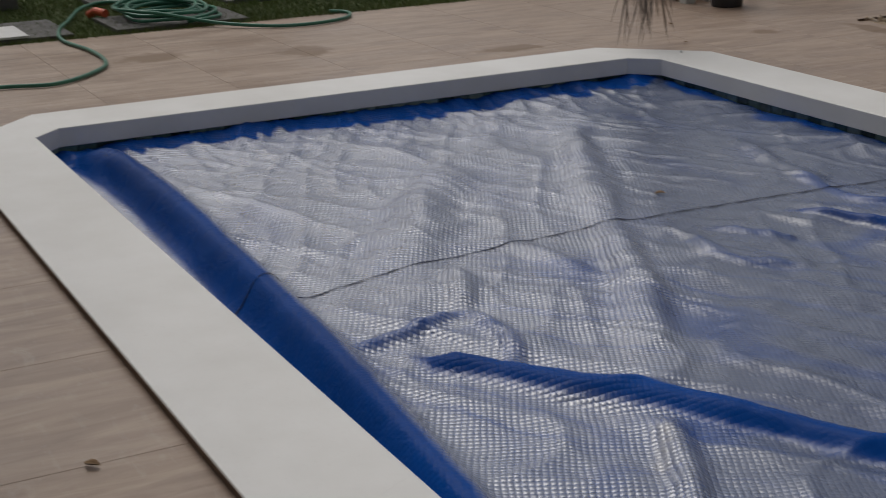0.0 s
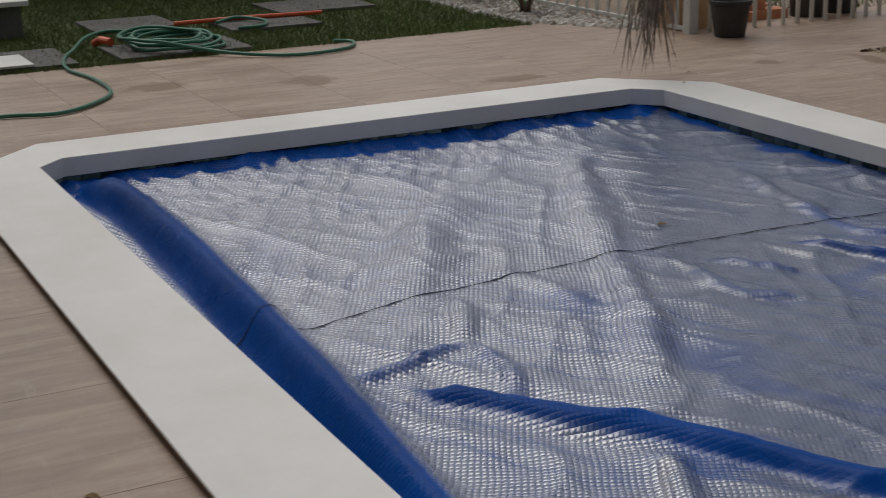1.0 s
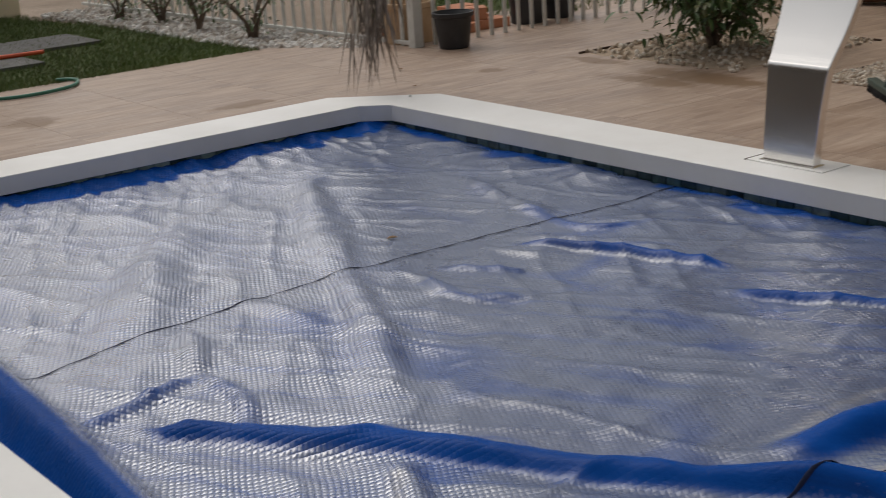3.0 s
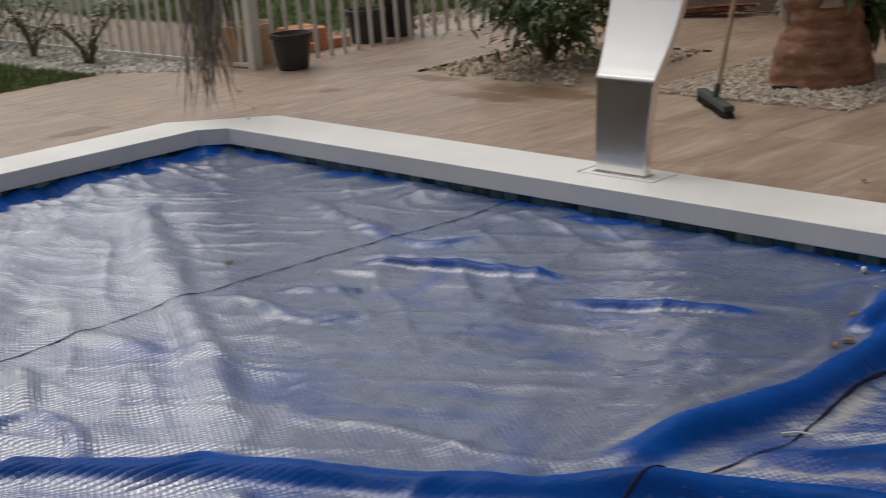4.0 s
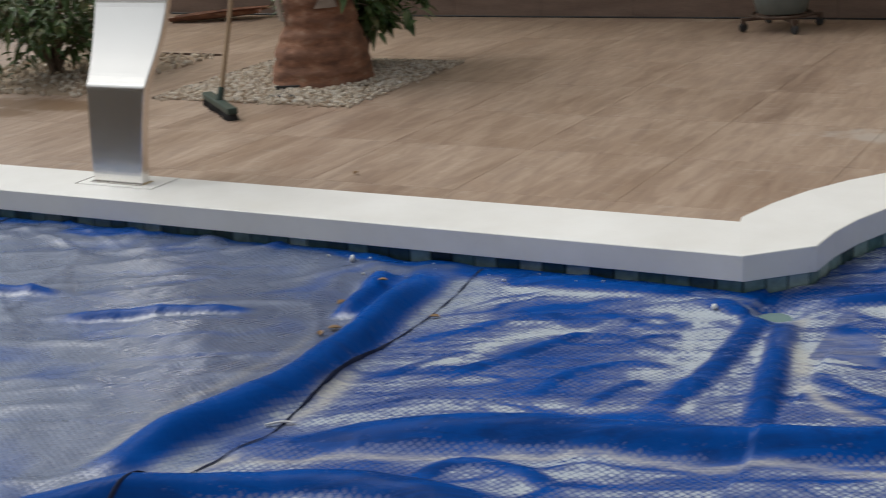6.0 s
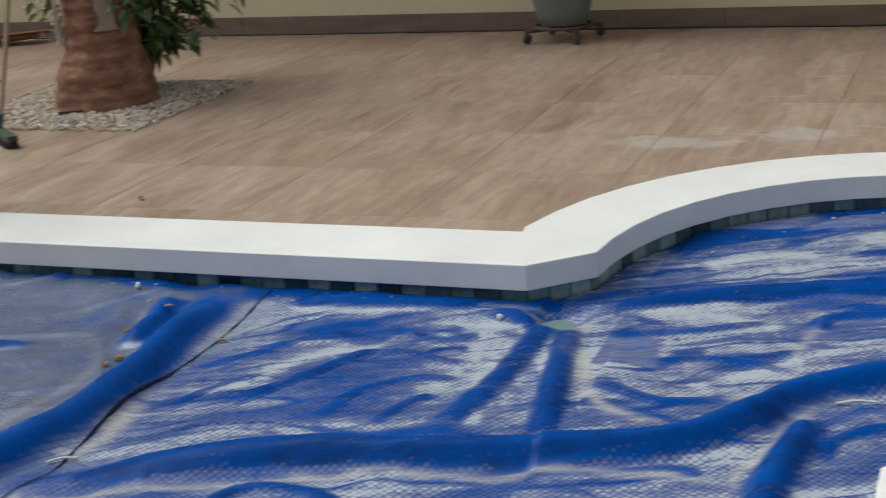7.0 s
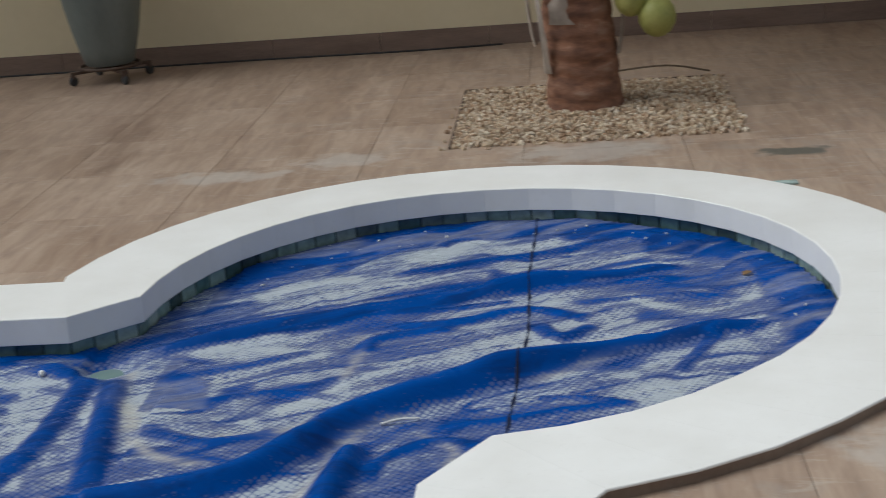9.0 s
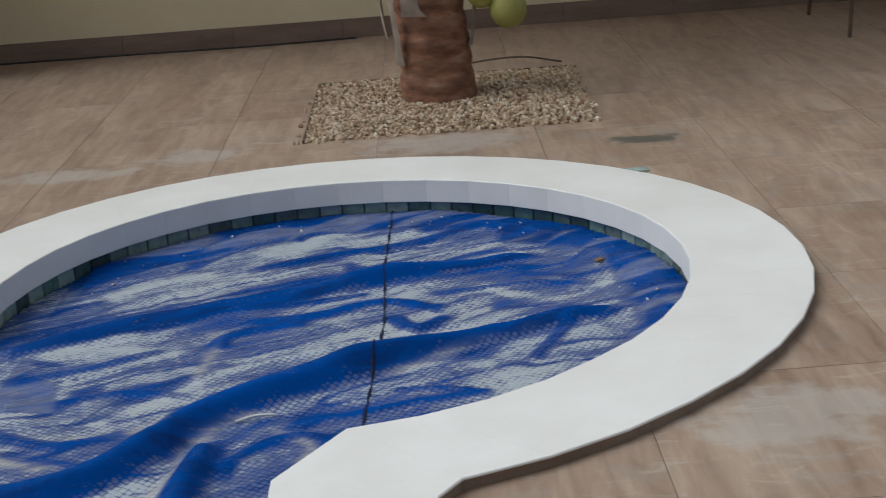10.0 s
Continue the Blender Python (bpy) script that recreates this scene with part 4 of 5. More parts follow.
# ---- planting beds ----
def bed(x0, y0, x1, y1, label, material, size, count, seed, mound=0.02):
    t = thing("planting_bed", (x0 + x1) / 2, (y0 + y1) / 2, Z_DECK, label, "planting bed", "square planting beds")
    w, d = x1 - x0, y1 - y0
    for cx, cy, sx, sy in ((0, d / 2, w, 0.008), (-w / 2, 0, 0.012, d)):
        part("edging", boxed((cx, cy, 0.002), (sx, sy, 0.026), 0.002), M_RUST, t, "dark thin metal edging")
    nx = 16
    vs, fs = [], []
    for i in range(nx + 1):
        for j in range(nx + 1):
            u, v = (i / nx - 0.5) * (w - 0.014), (j / nx - 0.5) * (d - 0.014)
            e = min(1, 6 * min(i, nx - i, j, nx - j) / nx)
            vs.append((u, v, -0.006 + mound * e + 0.006 * noise.noise(Vector((u * 5, v * 5, seed)))))
    for i in range(nx):
        for j in range(nx):
            a = i * (nx + 1) + j
            fs.append((a, a + nx + 1, a + nx + 2, a + 1))
    part("soil", (vs, fs), M_SAND, t, smooth=True)
    rng = random.Random(seed)
    h = Heap()
    for _ in range(count):
        u, v = rng.uniform(-0.5, 0.5) * w * 1.0, rng.uniform(-0.5, 0.5) * d * 1.0
        if rng.random() < 0.04:
            u, v = u * 1.06, v * 1.06
        e = min(1.0, 6 * min(0.5 - min(0.5, abs(u / w)), 0.5 - min(0.5, abs(v / d))))
        stone(h, rng, u, v, mound * e + rng.uniform(0, 0.012), size * rng.uniform(0.6, 1.3))
    tagged(part("pebble_layer", h.get(), material, t), kind="stuff")
    return t


bed(2.04, 7.75, 3.48, 9.18, "square bed of pale pebbles round a palm trunk", M_PEBBLE, 0.0125, 5200, 21)
bed(-3.5, 7.53, -2.08, 8.93, "square bed of pale pebbles round a thick palm", M_PALEPEBBLE, 0.0125, 6000, 22, 0.03)
bed(-5.52, 7.48, -4.05, 8.95, "square bed of soil and pebbles under a shrub", M_PALEPEBBLE, 0.018, 650, 23, 0.035)


# ---- palms ----
def frond(heap, stem, rng, leaf_len, droop, dens):
    """Leaflets along both sides of a curved stem."""
    n = len(stem)
    for i in range(3, n):
        p = stem[i]
        d = (stem[i] - stem[i - 1]).normalized()
        side = d.cross(Vector((0, 0, 1)))
        side = side.normalized() if side.length > 0.05 else Vector((1, 0, 0))
        for s in (-1, 1):
            for _ in range(dens):
                L = leaf_len * (1 - 0.5 * abs(i / n - 0.5)) * rng.uniform(0.7, 1.1)
                way = side * s * rng.uniform(0.6, 1.0) + d * rng.uniform(0.4, 1.0) + Vector((0, 0, rng.uniform(-0.6, 0.1)))
                leaf(heap, p + d * rng.uniform(-0.03, 0.03), way, Vector((0, 0, 1)), L, 0.022, droop)


def palm(x, y, foot, waist, height, lean, label, seed, sheaths, dry_to=None):
    t = thing("palm_tree", x, y, Z_DECK, label, "palm tree", "palms by the pool")
    rng = random.Random(seed)
    prof = [(foot * 0.98, -0.03), (foot, 0.02), (foot * 0.97, 0.1), (foot * 0.9, 0.22), (waist * 1.06, 0.38), (waist, 0.55), (waist * 0.97, 0.8), (waist * 0.9, 1.4), (waist * 0.8, height)]
    rings = []
    for i in range(len(prof) - 1):
        (r0, z0), (r1, z1) = prof[i], prof[i + 1]
        m = max(2, round((z1 - z0) / 0.035))
        for j in range(m):
            k = j / m
            rings.append((r0 + (r1 - r0) * k + 0.006 * math.sin((z0 + (z1 - z0) * k) * 62), z0 + (z1 - z0) * k))
    rings.append(prof[-1][:2])
    vs, fs = lathe(rings, 40, 0.07, seed)
    vs = [(a + lean[0] * c, b + lean[1] * c, c) for a, b, c in vs]
    part("trunk", (vs, fs), M_BARK, t, smooth=True)
    top = Vector((lean[0] * height, lean[1] * height, height))
    h = Heap()
    for i in range(9):
        a = 2 * math.pi * i / 9 + rng.uniform(-0.2, 0.2)
        out = Vector((math.cos(a), math.sin(a), 0))
        L = rng.uniform(1.5, 2.0)
        stem = smooth_line([top, top + out * L * 0.35 + Vector((0, 0, 0.75)), top + out * L * 0.75 + Vector((0, 0, 0.8)), top + out * L + Vector((0, 0, 0.35))], 10)
        h.add(*tube(stem, [0.022 * (1 - 0.8 * k / len(stem)) for k in range(len(stem))], 5))
        frond(h, stem, rng, 0.42, 0.5, 1)
    part("crown", h.get(), M_FROND, t, "arching green fronds")
    # torn, dry sheaths hanging on the trunk
    for ang, r, z0, z1, wd in sheaths:
        d = Vector((math.cos(ang), math.sin(ang), 0))
        sd = Vector((-d.y, d.x, 0))
        vs, fs = [], []
        m = 9
        for i in range(m + 1):
            k = i / m
            z = z0 + (z1 - z0) * k
            c = Vector((lean[0] * z, lean[1] * z, z)) + d * (r + 0.035 * math.sin(k * 3.0)) + sd * 0.03 * math.sin(k * 5 + ang * 3)
            w = wd * (0.25 + 0.75 * k) * (1 + 0.2 * math.sin(i * 2.3))
            for s in (-1, -0.3, 0.3, 1):
                vs.append(c + sd * w * s + d * (0.015 * (1 - s * s)))
        for i in range(m):
            for j in range(3):
                a = i * 4 + j
                fs.append((a, a + 1, a + 5, a + 4))
        part("dry_sheath", (vs, fs), M_DRYLEAF, t, "torn grey-brown dry leaf sheath", smooth=True)
    if dry_to is not None:
        e = Vector(dry_to) - Vector((x, y, Z_DECK))
        high = Vector((e.x * 0.75, e.y * 0.75, height + 0.25))
        stem = smooth_line([top, top.lerp(high, 0.5) + Vector((0, 0, 0.45)), high, Vector((e.x * 0.97, e.y * 0.97, height * 0.62)), Vector((e.x, e.y, 0.5))], 12)
        h = Heap()
        h.add(*tube(stem, [0.02 * (1 - 0.8 * k / len(stem)) for k in range(len(stem))], 5))
        for _ in range(420):
            p = stem[rng.randint(len(stem) * 2 // 3, len(stem) - 1)] + Vector((rng.gauss(0, 0.07), rng.gauss(0, 0.07), 0))
            L = min(rng.uniform(0.25, 0.6), p.z - 0.07)
            leaf(h, p, Vector((rng.gauss(0, 0.16), rng.gauss(0, 0.16), -1)), Vector((rng.gauss(0, 1), rng.gauss(0, 1), 0.1)), L, rng.uniform(0.006, 0.018), 0.1)
        part("dry_frond", h.get(), M_DRYLEAF, t, "long dead frond with hanging strands")
    return t


palm(-2.62, 8.12, 0.315, 0.215, 3.0, (0.0, 0.01), "stout brown palm trunk in a pebble bed", 31, [(-2.2, 0.225, 0.85, 0.42, 0.05), (-0.9, 0.22, 0.9, 0.5, 0.06)], (-5.42, 5.66, Z_DECK))
palm(2.72, 8.52, 0.205, 0.18, 2.6, (-0.05, 0.02), "ringed brown palm trunk with dry sheaths", 32, [(-2.6, 0.2, 0.75, 0.22, 0.035), (-1.9, 0.195, 0.8, 0.48, 0.06), (-0.3, 0.2, 0.8, 0.3, 0.02), (3.0, 0.22, 0.9, 0.35, 0.03)])


def coconut(x, y, z, r, seed):
    t = thing("coconut", x, y, z, "green coconut hanging beside the palm trunk", "coconut", "coconuts on the palm")
    prof = [(0.001, -r * 1.12), (r * 0.35, -r * 1.05), (r * 0.7, -r * 0.8), (r * 0.95, -r * 0.35), (r, 0.05 * r), (r * 0.9, r * 0.5), (r * 0.6, r * 0.88), (r * 0.25, r * 1.03), (0.001, r * 1.06)]
    part("husk", lathe(prof, 20, 0.05, seed), M_COCONUT, t, smooth=True)
    part("stalk", tube([(0, 0, r), (-0.02, 0.0, r + 0.12), (-0.10, 0.02, r + 0.32), (-0.25, 0.04, r + 0.45)], 0.012, 7), M_TWIG, t)
    return t


coconut(2.97, 8.42, 0.70, 0.085, 1)
coconut(3.10, 8.40, 0.605, 0.098, 2)


# ---- shrubs ----
def shrub(x, y, z, limbs, leaves, spread, low, high, leaf_len, label, seed, group="", petals=0, name="shrub"):
    t = thing(name, x, y, z, label, "shrub", group)
    rng = random.Random(seed)
    wood, crown, flowers = Heap(), Heap(), Heap()
    tips = []
    for i in range(limbs):
        a = 2 * math.pi * i / limbs + rng.uniform(-0.5, 0.5)
        r = spread * rng.uniform(0.35, 1.0)
        top = Vector((math.cos(a) * r, math.sin(a) * r, rng.uniform(low + 0.3 * (high - low), high)))
        line = smooth_line([(rng.uniform(-0.03, 0.03), rng.uniform(-0.03, 0.03), -0.02), (top.x * 0.2, top.y * 0.2, top.z * 0.4), (top.x * 0.65, top.y * 0.65, top.z * 0.8), tuple(top)], 5)
        wood.add(*tube(line, [0.016 * (1 - 0.75 * k / len(line)) for k in range(len(line))], 6))
        tips += line[len(line) // 3:]
        for _ in range(3):
            b = line[rng.randint(len(line) // 3, len(line) - 1)]
            e = b + Vector((rng.gauss(0, 1), rng.gauss(0, 1), rng.uniform(-0.9, 0.5))).normalized() * spread * rng.uniform(0.25, 0.55)
            e.z = max(e.z, low)
            tw = [b.lerp(e, k / 4) + Vector((0, 0, 0.03 * math.sin(k * 0.8))) for k in range(5)]
            wood.add(*tube(tw, [0.006, 0.005, 0.004, 0.003, 0.002], 5))
            tips += tw[1:] * 2
    for _ in range(leaves):
        b = rng.choice(tips) + Vector((rng.gauss(0, 0.05), rng.gauss(0, 0.05), rng.gauss(0, 0.05)))
        b.z = max(b.z, low * 0.8)
        way = Vector((b.x * 0.8 + rng.gauss(0, 0.6) * spread, b.y * 0.8 + rng.gauss(0, 0.6) * spread, rng.gauss(-0.15, 0.4) * spread))
        leaf(crown, b, way if way.length > 0.01 else Vector((1, 0, 0)), Vector((rng.gauss(0, 0.3), rng.gauss(0, 0.3), 1)), leaf_len * rng.uniform(0.6, 1.25), leaf_len * 0.42, 0.35)
    for _ in range(petals):
        b = rng.choice(tips)
        for j in range(5):
            a = j * 1.257
            leaf(flowers, b + Vector((0, 0, 0.02)), Vector((math.cos(a), math.sin(a), 0.3)), Vector((0, 0, 1)), 0.03, 0.022, 0.1)
    part("branch_work", wood.get(), M_TWIG, t)
    part("foliage", crown.get(), M_LEAF, t)
    if petals:
        part("blossom", flowers.get(), M_PETAL, t, "small white flowers")
    return t


shrub(-4.76, 8.02, Z_DECK, 13, 2300, 0.88, 0.14, 1.3, 0.085, "dense green broad-leaved shrub in the soil bed", 41, "shrubs in the beds")
shrub(-2.66, 8.62, Z_DECK, 12, 1700, 0.72, 0.34, 1.4, 0.12, "leafy green shrub growing behind the palm", 42, "shrubs in the beds")
for i, (x, y, s) in enumerate([(-8.6, 6.62, 0.5), (-9.5, 6.6, 0.6), (-10.3, 6.62, 0.65), (-11.0, 6.55, 0.55)]):
    shrub(x, y, 0.1, 6, 130, 0.36, 0.08, s, 0.06, "thin flowering shrub in white stones by the fence", 50 + i, "shrubs along the fence", 16)


# ---- fence ----
def fence(name, ax, ay, bx, by, z, spacing, label, low_rail):
    L = math.hypot(bx - ax, by - ay)
    t = thing(name, ax, ay, z, label, "fence", "white garden fence", turn=math.degrees(math.atan2(by - ay, bx - ax)))
    part("top_rail", boxed((L / 2, 0, 1.1), (L, 0.05, 0.035), 0.005), M_FENCE, t)
    if low_rail:
        part("bottom_rail", boxed((L / 2, 0, 0.045), (L, 0.035, 0.03), 0.004), M_FENCE, t)
    rng = random.Random(7)
    bars = [mesh_of("bar", *box_data((0, 0, 0.53), (0.032, 0.02, 1.12)), M_FENCE)]
    n = int(L / spacing)
    for i in range(1, n):
        ob = new("bar", bars[0])
        ob.parent = t
        ob.matrix_basis = pose(i * L / n, 0, 0, rng.uniform(-0.6, 0.6), rng.uniform(-0.6, 0.6), rng.uniform(-4, 4))
    return t


def box_data(c, s, b=0.003):
    """Vertices and faces of a box with small bevelled upright edges."""
    x, y = s[0] / 2, s[1] / 2
    ring = [(-x + b, -y), (x - b, -y), (x, -y + b), (x, y - b), (x - b, y), (-x + b, y), (-x, y - b), (-x, -y + b)]
    vs = [(c[0] + u, c[1] + v, c[2] + h) for h in (-s[2] / 2, s[2] / 2) for u, v in ring]
    fs = [(i, (i + 1) % 8, 8 + (i + 1) % 8, 8 + i) for i in range(8)] + [tuple(range(7, -1, -1)), tuple(range(8, 16))]
    return vs, fs


fence("fence", -6.9, 7.05, -12.65, 6.9, 0.1, 0.15, "white upright-bar metal fence behind the white stones", True)
fence("fence", -6.86, 7.08, -6.78, 10.8, 0.1, 0.135, "white upright-bar metal fence beside the paving", False)
post = thing("fence_post", -6.88, 7.05, 0.09, "square white post at the fence corner", "post")
part("shaft", boxed((0, 0, 0.62), (0.085, 0.085, 1.24), 0.008), M_FENCE, post)
part("cap", boxed((0, 0, 1.255), (0.1, 0.1, 0.03), 0.008), M_FENCE, post)


# ---- pots ----
def open_pot(x, y, z, r0, r1, h, material, label, name="plant_pot", group="plant pots"):
    t = thing(name, x, y, z, label, "pot", group)
    prof = [(0.001, 0.0), (r0 * 0.94, 0.0), (r0, 0.008), (r0 + (r1 - r0) * 0.85, h * 0.86), (r1 * 1.0, h * 0.87), (r1 * 1.06, h * 0.88), (r1 * 1.07, h * 0.985), (r1 * 1.05, h), (r1 * 0.99, h), (r1 * 0.97, h * 0.97), (r0 * 0.95, h * 0.75)]
    part("body", lathe(prof, 32, 0.01, int(x * 7) % 9), material, t, smooth=False)
    part("soil", lathe([(0.001, h * 0.78), (r1 * 0.93, h * 0.76)], 24, 0.0), M_EARTH, t)
    return t


open_pot(-6.60, 7.20, Z_DECK, 0.115, 0.15, 0.27, M_BLACKPOT, "black plastic nursery pot standing on the paving")
open_pot(-7.12, 8.38, 0.092, 0.13, 0.16, 0.3, M_BLACKPOT, "black plastic nursery pot behind the fence")
open_pot(-7.15, 8.75, 0.092, 0.13, 0.17, 0.36, M_BLACKPOT, "black plastic nursery pot behind the fence")
open_pot(-7.2, 7.22, 0.092, 0.20, 0.21, 0.34, M_CLAY, "sandy clay pot behind the fence corner")

tall = thing("tall_planter", -0.42, 10.38, Z_DECK, "tall grey-green glazed planter on a wheeled stand", "planter")
part("body", lathe([(0.001, 0.115), (0.15, 0.115), (0.165, 0.125), (0.19, 0.22), (0.225, 0.36), (0.255, 0.52), (0.275, 0.7), (0.285, 0.9), (0.28, 1.0), (0.295, 1.01), (0.295, 1.05), (0.26, 1.05), (0.25, 0.95), (0.001, 0.93)], 40, 0.008, 3), M_GREYPOT, tall, smooth=True)
stand = thing("plant_stand", -0.42, 10.38, Z_DECK, "rusty iron wheeled stand under the tall planter", "plant stand")
bm = bmesh.new()
for a in (35, 125):
    box(bm, (0, 0, 0.085), (0.56, 0.035, 0.02), 0.004, pose(0, 0, 0, 0, 0, a))
part("cross_frame", bm, M_RUST, stand)
part("ring", tube([(0.2 * math.cos(k * math.pi / 16), 0.2 * math.sin(k * math.pi / 16), 0.104) for k in range(33)], 0.011, 8), M_RUST, stand)
for a in (35, 125, 215, 305):
    c, s = math.cos(radians(a)) * 0.265, math.sin(radians(a)) * 0.265
    wv, wf = lathe([(0.001, -0.014), (0.026, -0.014), (0.032, -0.008), (0.032, 0.008), (0.026, 0.014), (0.001, 0.014)], 18)
    wm = pose(c, s, 0.034, 90, 0, a + 20)
    part("caster", ([wm @ Vector(v) for v in wv], wf), M_BLACKPOT, stand, "small black wheel")
    part("caster_fork", boxed((c, s, 0.062), (0.03, 0.034, 0.028), 0.004), M_RUST, stand)

# ---- fallen palm bark by the wall ----
husk = thing("fallen_palm_sheath", -5.25, 10.45, Z_DECK, "curled brown palm leaf sheath lying by the wall", "dry leaf", turn=15)
for k, (dx, dy, L, wd) in enumerate(((0, 0, 0.8, 0.12), (0.15, 0.1, 0.6, 0.09))):
    vs, fs = [], []
    for i in range(13):
        u = i / 12
        for q in range(7):
            a = (q / 6 - 0.5) * 2.4
            w = wd * (0.35 + 0.65 * math.sin(math.pi * min(1, u * 0.8 + 0.15)))
            vs.append((dx + (u - 0.5) * L, dy + w * math.sin(a), 0.004 + w * (1 - math.cos(a)) * 0.8 + 0.05 * u * u + 0.02 * k))
    for i in range(12):
        for q in range(6):
            b = i * 7 + q
            fs.append((b, b + 1, b + 8, b + 7))
    part("sheath", (vs, fs), M_BARK, husk, smooth=True)

# ---- broom and dustpan ----
broom = thing("broom", -2.80, 7.29, Z_DECK, "push broom with a wooden handle leaning on the palm", "broom")
hm = pose(0, 0, 0, 0, 0, -39)
part("head", box(bmesh.new(), (0, 0, 0.055), (0.62, 0.06, 0.035), 0.008, hm), M_BRISTLE, broom, "dark green plastic head")
h = Heap()
rng = random.Random(5)
for i in range(420):
    u, v = rng.uniform(-0.3, 0.3), rng.uniform(-0.025, 0.025)
    p = hm @ Vector((u, v, 0.045))
    q = hm @ Vector((u * 1.02, v * 1.4 + rng.gauss(0, 0.004), 0.0))
    h.add([p + Vector((0.004, 0, 0)), p - Vector((0.004, 0, 0)), q - Vector((0.003, 0.002, 0)), q + Vector((0.003, 0.002, 0))], [(0, 1, 2, 3)])
part("bristles", h.get(), M_BLACKPOT, broom)
part("socket", tube([(0, 0, 0.06), (0.005, 0.03, 0.14)], [0.022, 0.018], 10), M_BRISTLE, broom)
part("handle", tube([(0.004, 0.02, 0.1), (-0.06, 0.30, 0.62), (-0.12, 0.62, 1.3)], 0.0135, 10), M_WOODPOLE, broom, "worn wooden stick")
pan = thing("dustpan", -2.62, 7.72, Z_DECK + 0.012, "black plastic dustpan lying at the pebble bed", "dustpan", turn=20)
part("tray", boxed((0, 0, 0.008), (0.2, 0.16, 0.012), 0.004), M_BLACKPOT, pan)
part("rim", boxed((0, 0.082, 0.025), (0.2, 0.012, 0.045), 0.004), M_BLACKPOT, pan)
part("grip", tube([(0, 0.08, 0.03), (0.02, 0.2, 0.03)], 0.011, 8), M_BLACKPOT, pan)

# ---- lawn, slabs, garden hose ----
lv = [(-30, -14, 0.108), (-7.97, -14, 0.108), (-7.97, 6.22, 0.108), (-9.2, 6.38, 0.108), (-11.4, 6.2, 0.108), (-12.6, 6.0, 0.108), (-30, 6.0, 0.108)]
lawn = tagged(part("lawn", (lv, [tuple(range(7))]), M_TURF), "short green lawn beside the paving", "lawn", kind="structure")
rng = random.Random(61)
h = Heap()
for _ in range(52000):
    x = -7.93 - 4.6 * rng.random() ** 1.25
    y = rng.uniform(0.6, 6.3)
    if x < -11.4 and y > 6.15:
        continue
    a = rng.uniform(0, math.pi)
    w, L = 0.004, rng.uniform(0.02, 0.055)
    dx, dy = math.cos(a) * w, math.sin(a) * w
    k = len(h.v)
    h.v += [(x - dx, y - dy, 0.106), (x + dx, y + dy, 0.106), (x + rng.gauss(0, 0.015), y + rng.gauss(0, 0.015), 0.108 + L)]
    h.f.append((k, k + 1, k + 2))
tagged(part("grass", h.get(), M_GRASS), "short green grass blades of the lawn", "grass", kind="stuff")
h = Heap()
for x0, x1, y0, y1, n in ((-12.5, -7.2, 8.6, 12.5, 9000), (-9.0, -7.2, 7.9, 8.7, 900)):
    for _ in range(n):
        x, y = rng.uniform(x0, x1), rng.uniform(y0, y1)
        a = rng.uniform(0, math.pi)
        dx, dy = math.cos(a) * 0.008, math.sin(a) * 0.008
        k = len(h.v)
        h.v += [(x - dx, y - dy, 0.09), (x + dx, y + dy, 0.09), (x + rng.gauss(0, 0.02), y + rng.gauss(0, 0.02), 0.11 + rng.uniform(0.02, 0.08))]
        h.f.append((k, k + 1, k + 2))
tagged(part("grass", h.get(), M_GRASS), "rough green grass behind the white fence", "grass", kind="stuff")
tagged(part("lawn", ([(-30, 8.7, 0.096), (-7.2, 8.7, 0.096), (-7.2, 30, 0.096), (-30, 30, 0.096)], [(0, 1, 2, 3)]), M_TURF), "rough green turf behind the white fence", "lawn", kind="structure")

h = Heap()
for _ in range(2600):
    x = rng.uniform(-12.3, -7.3)
    y = rng.uniform(6.28, 6.98) if x < -8.2 else rng.uniform(6.25 + (x + 8.2) * 0.6, 6.95)
    stone(h, rng, x, y, 0.105, rng.uniform(0.018, 0.045))
tagged(part("white_stones", h.get(), M_WHITESTONE), "strip of rough white stones along the fence", "stones", kind="stuff")

for x0, x1, y0, y1 in ((-8.86, -8.06, 2.1, 2.72), (-8.72, -8.06, 3.02, 4.0), (-9.55, -8.95, 4.15, 4.92), (-10.45, -9.7, 4.85, 5.75), (-10.2, -9.5, 3.2, 3.9)):
    sl = part("stepping_slab", boxed(((x0 + x1) / 2, (y0 + y1) / 2, 0.115), (x1 - x0, y1 - y0, 0.045), 0.006), M_SLATE)
    tagged(sl, "dark grey stone stepping slab set in the grass", "stepping stone", "slabs in the lawn")

bench = thing("garden_bench", -10.05, 2.05, 0.108, "low dark block bench with a white top", "bench")
part("block", boxed((0, 0, 0.13), (0.75, 1.25, 0.26), 0.01), M_SLATE, bench)
part("seat_board", boxed((0.02, 0, 0.28), (0.85, 1.35, 0.04), 0.006), M_WHITE, bench, "white board top")
tagged(part("white_board", boxed((-8.3, 2.1, 0.15), (0.5, 0.62, 0.018), 0.004), M_WHITE), "thin white board lying on a slab", "board")

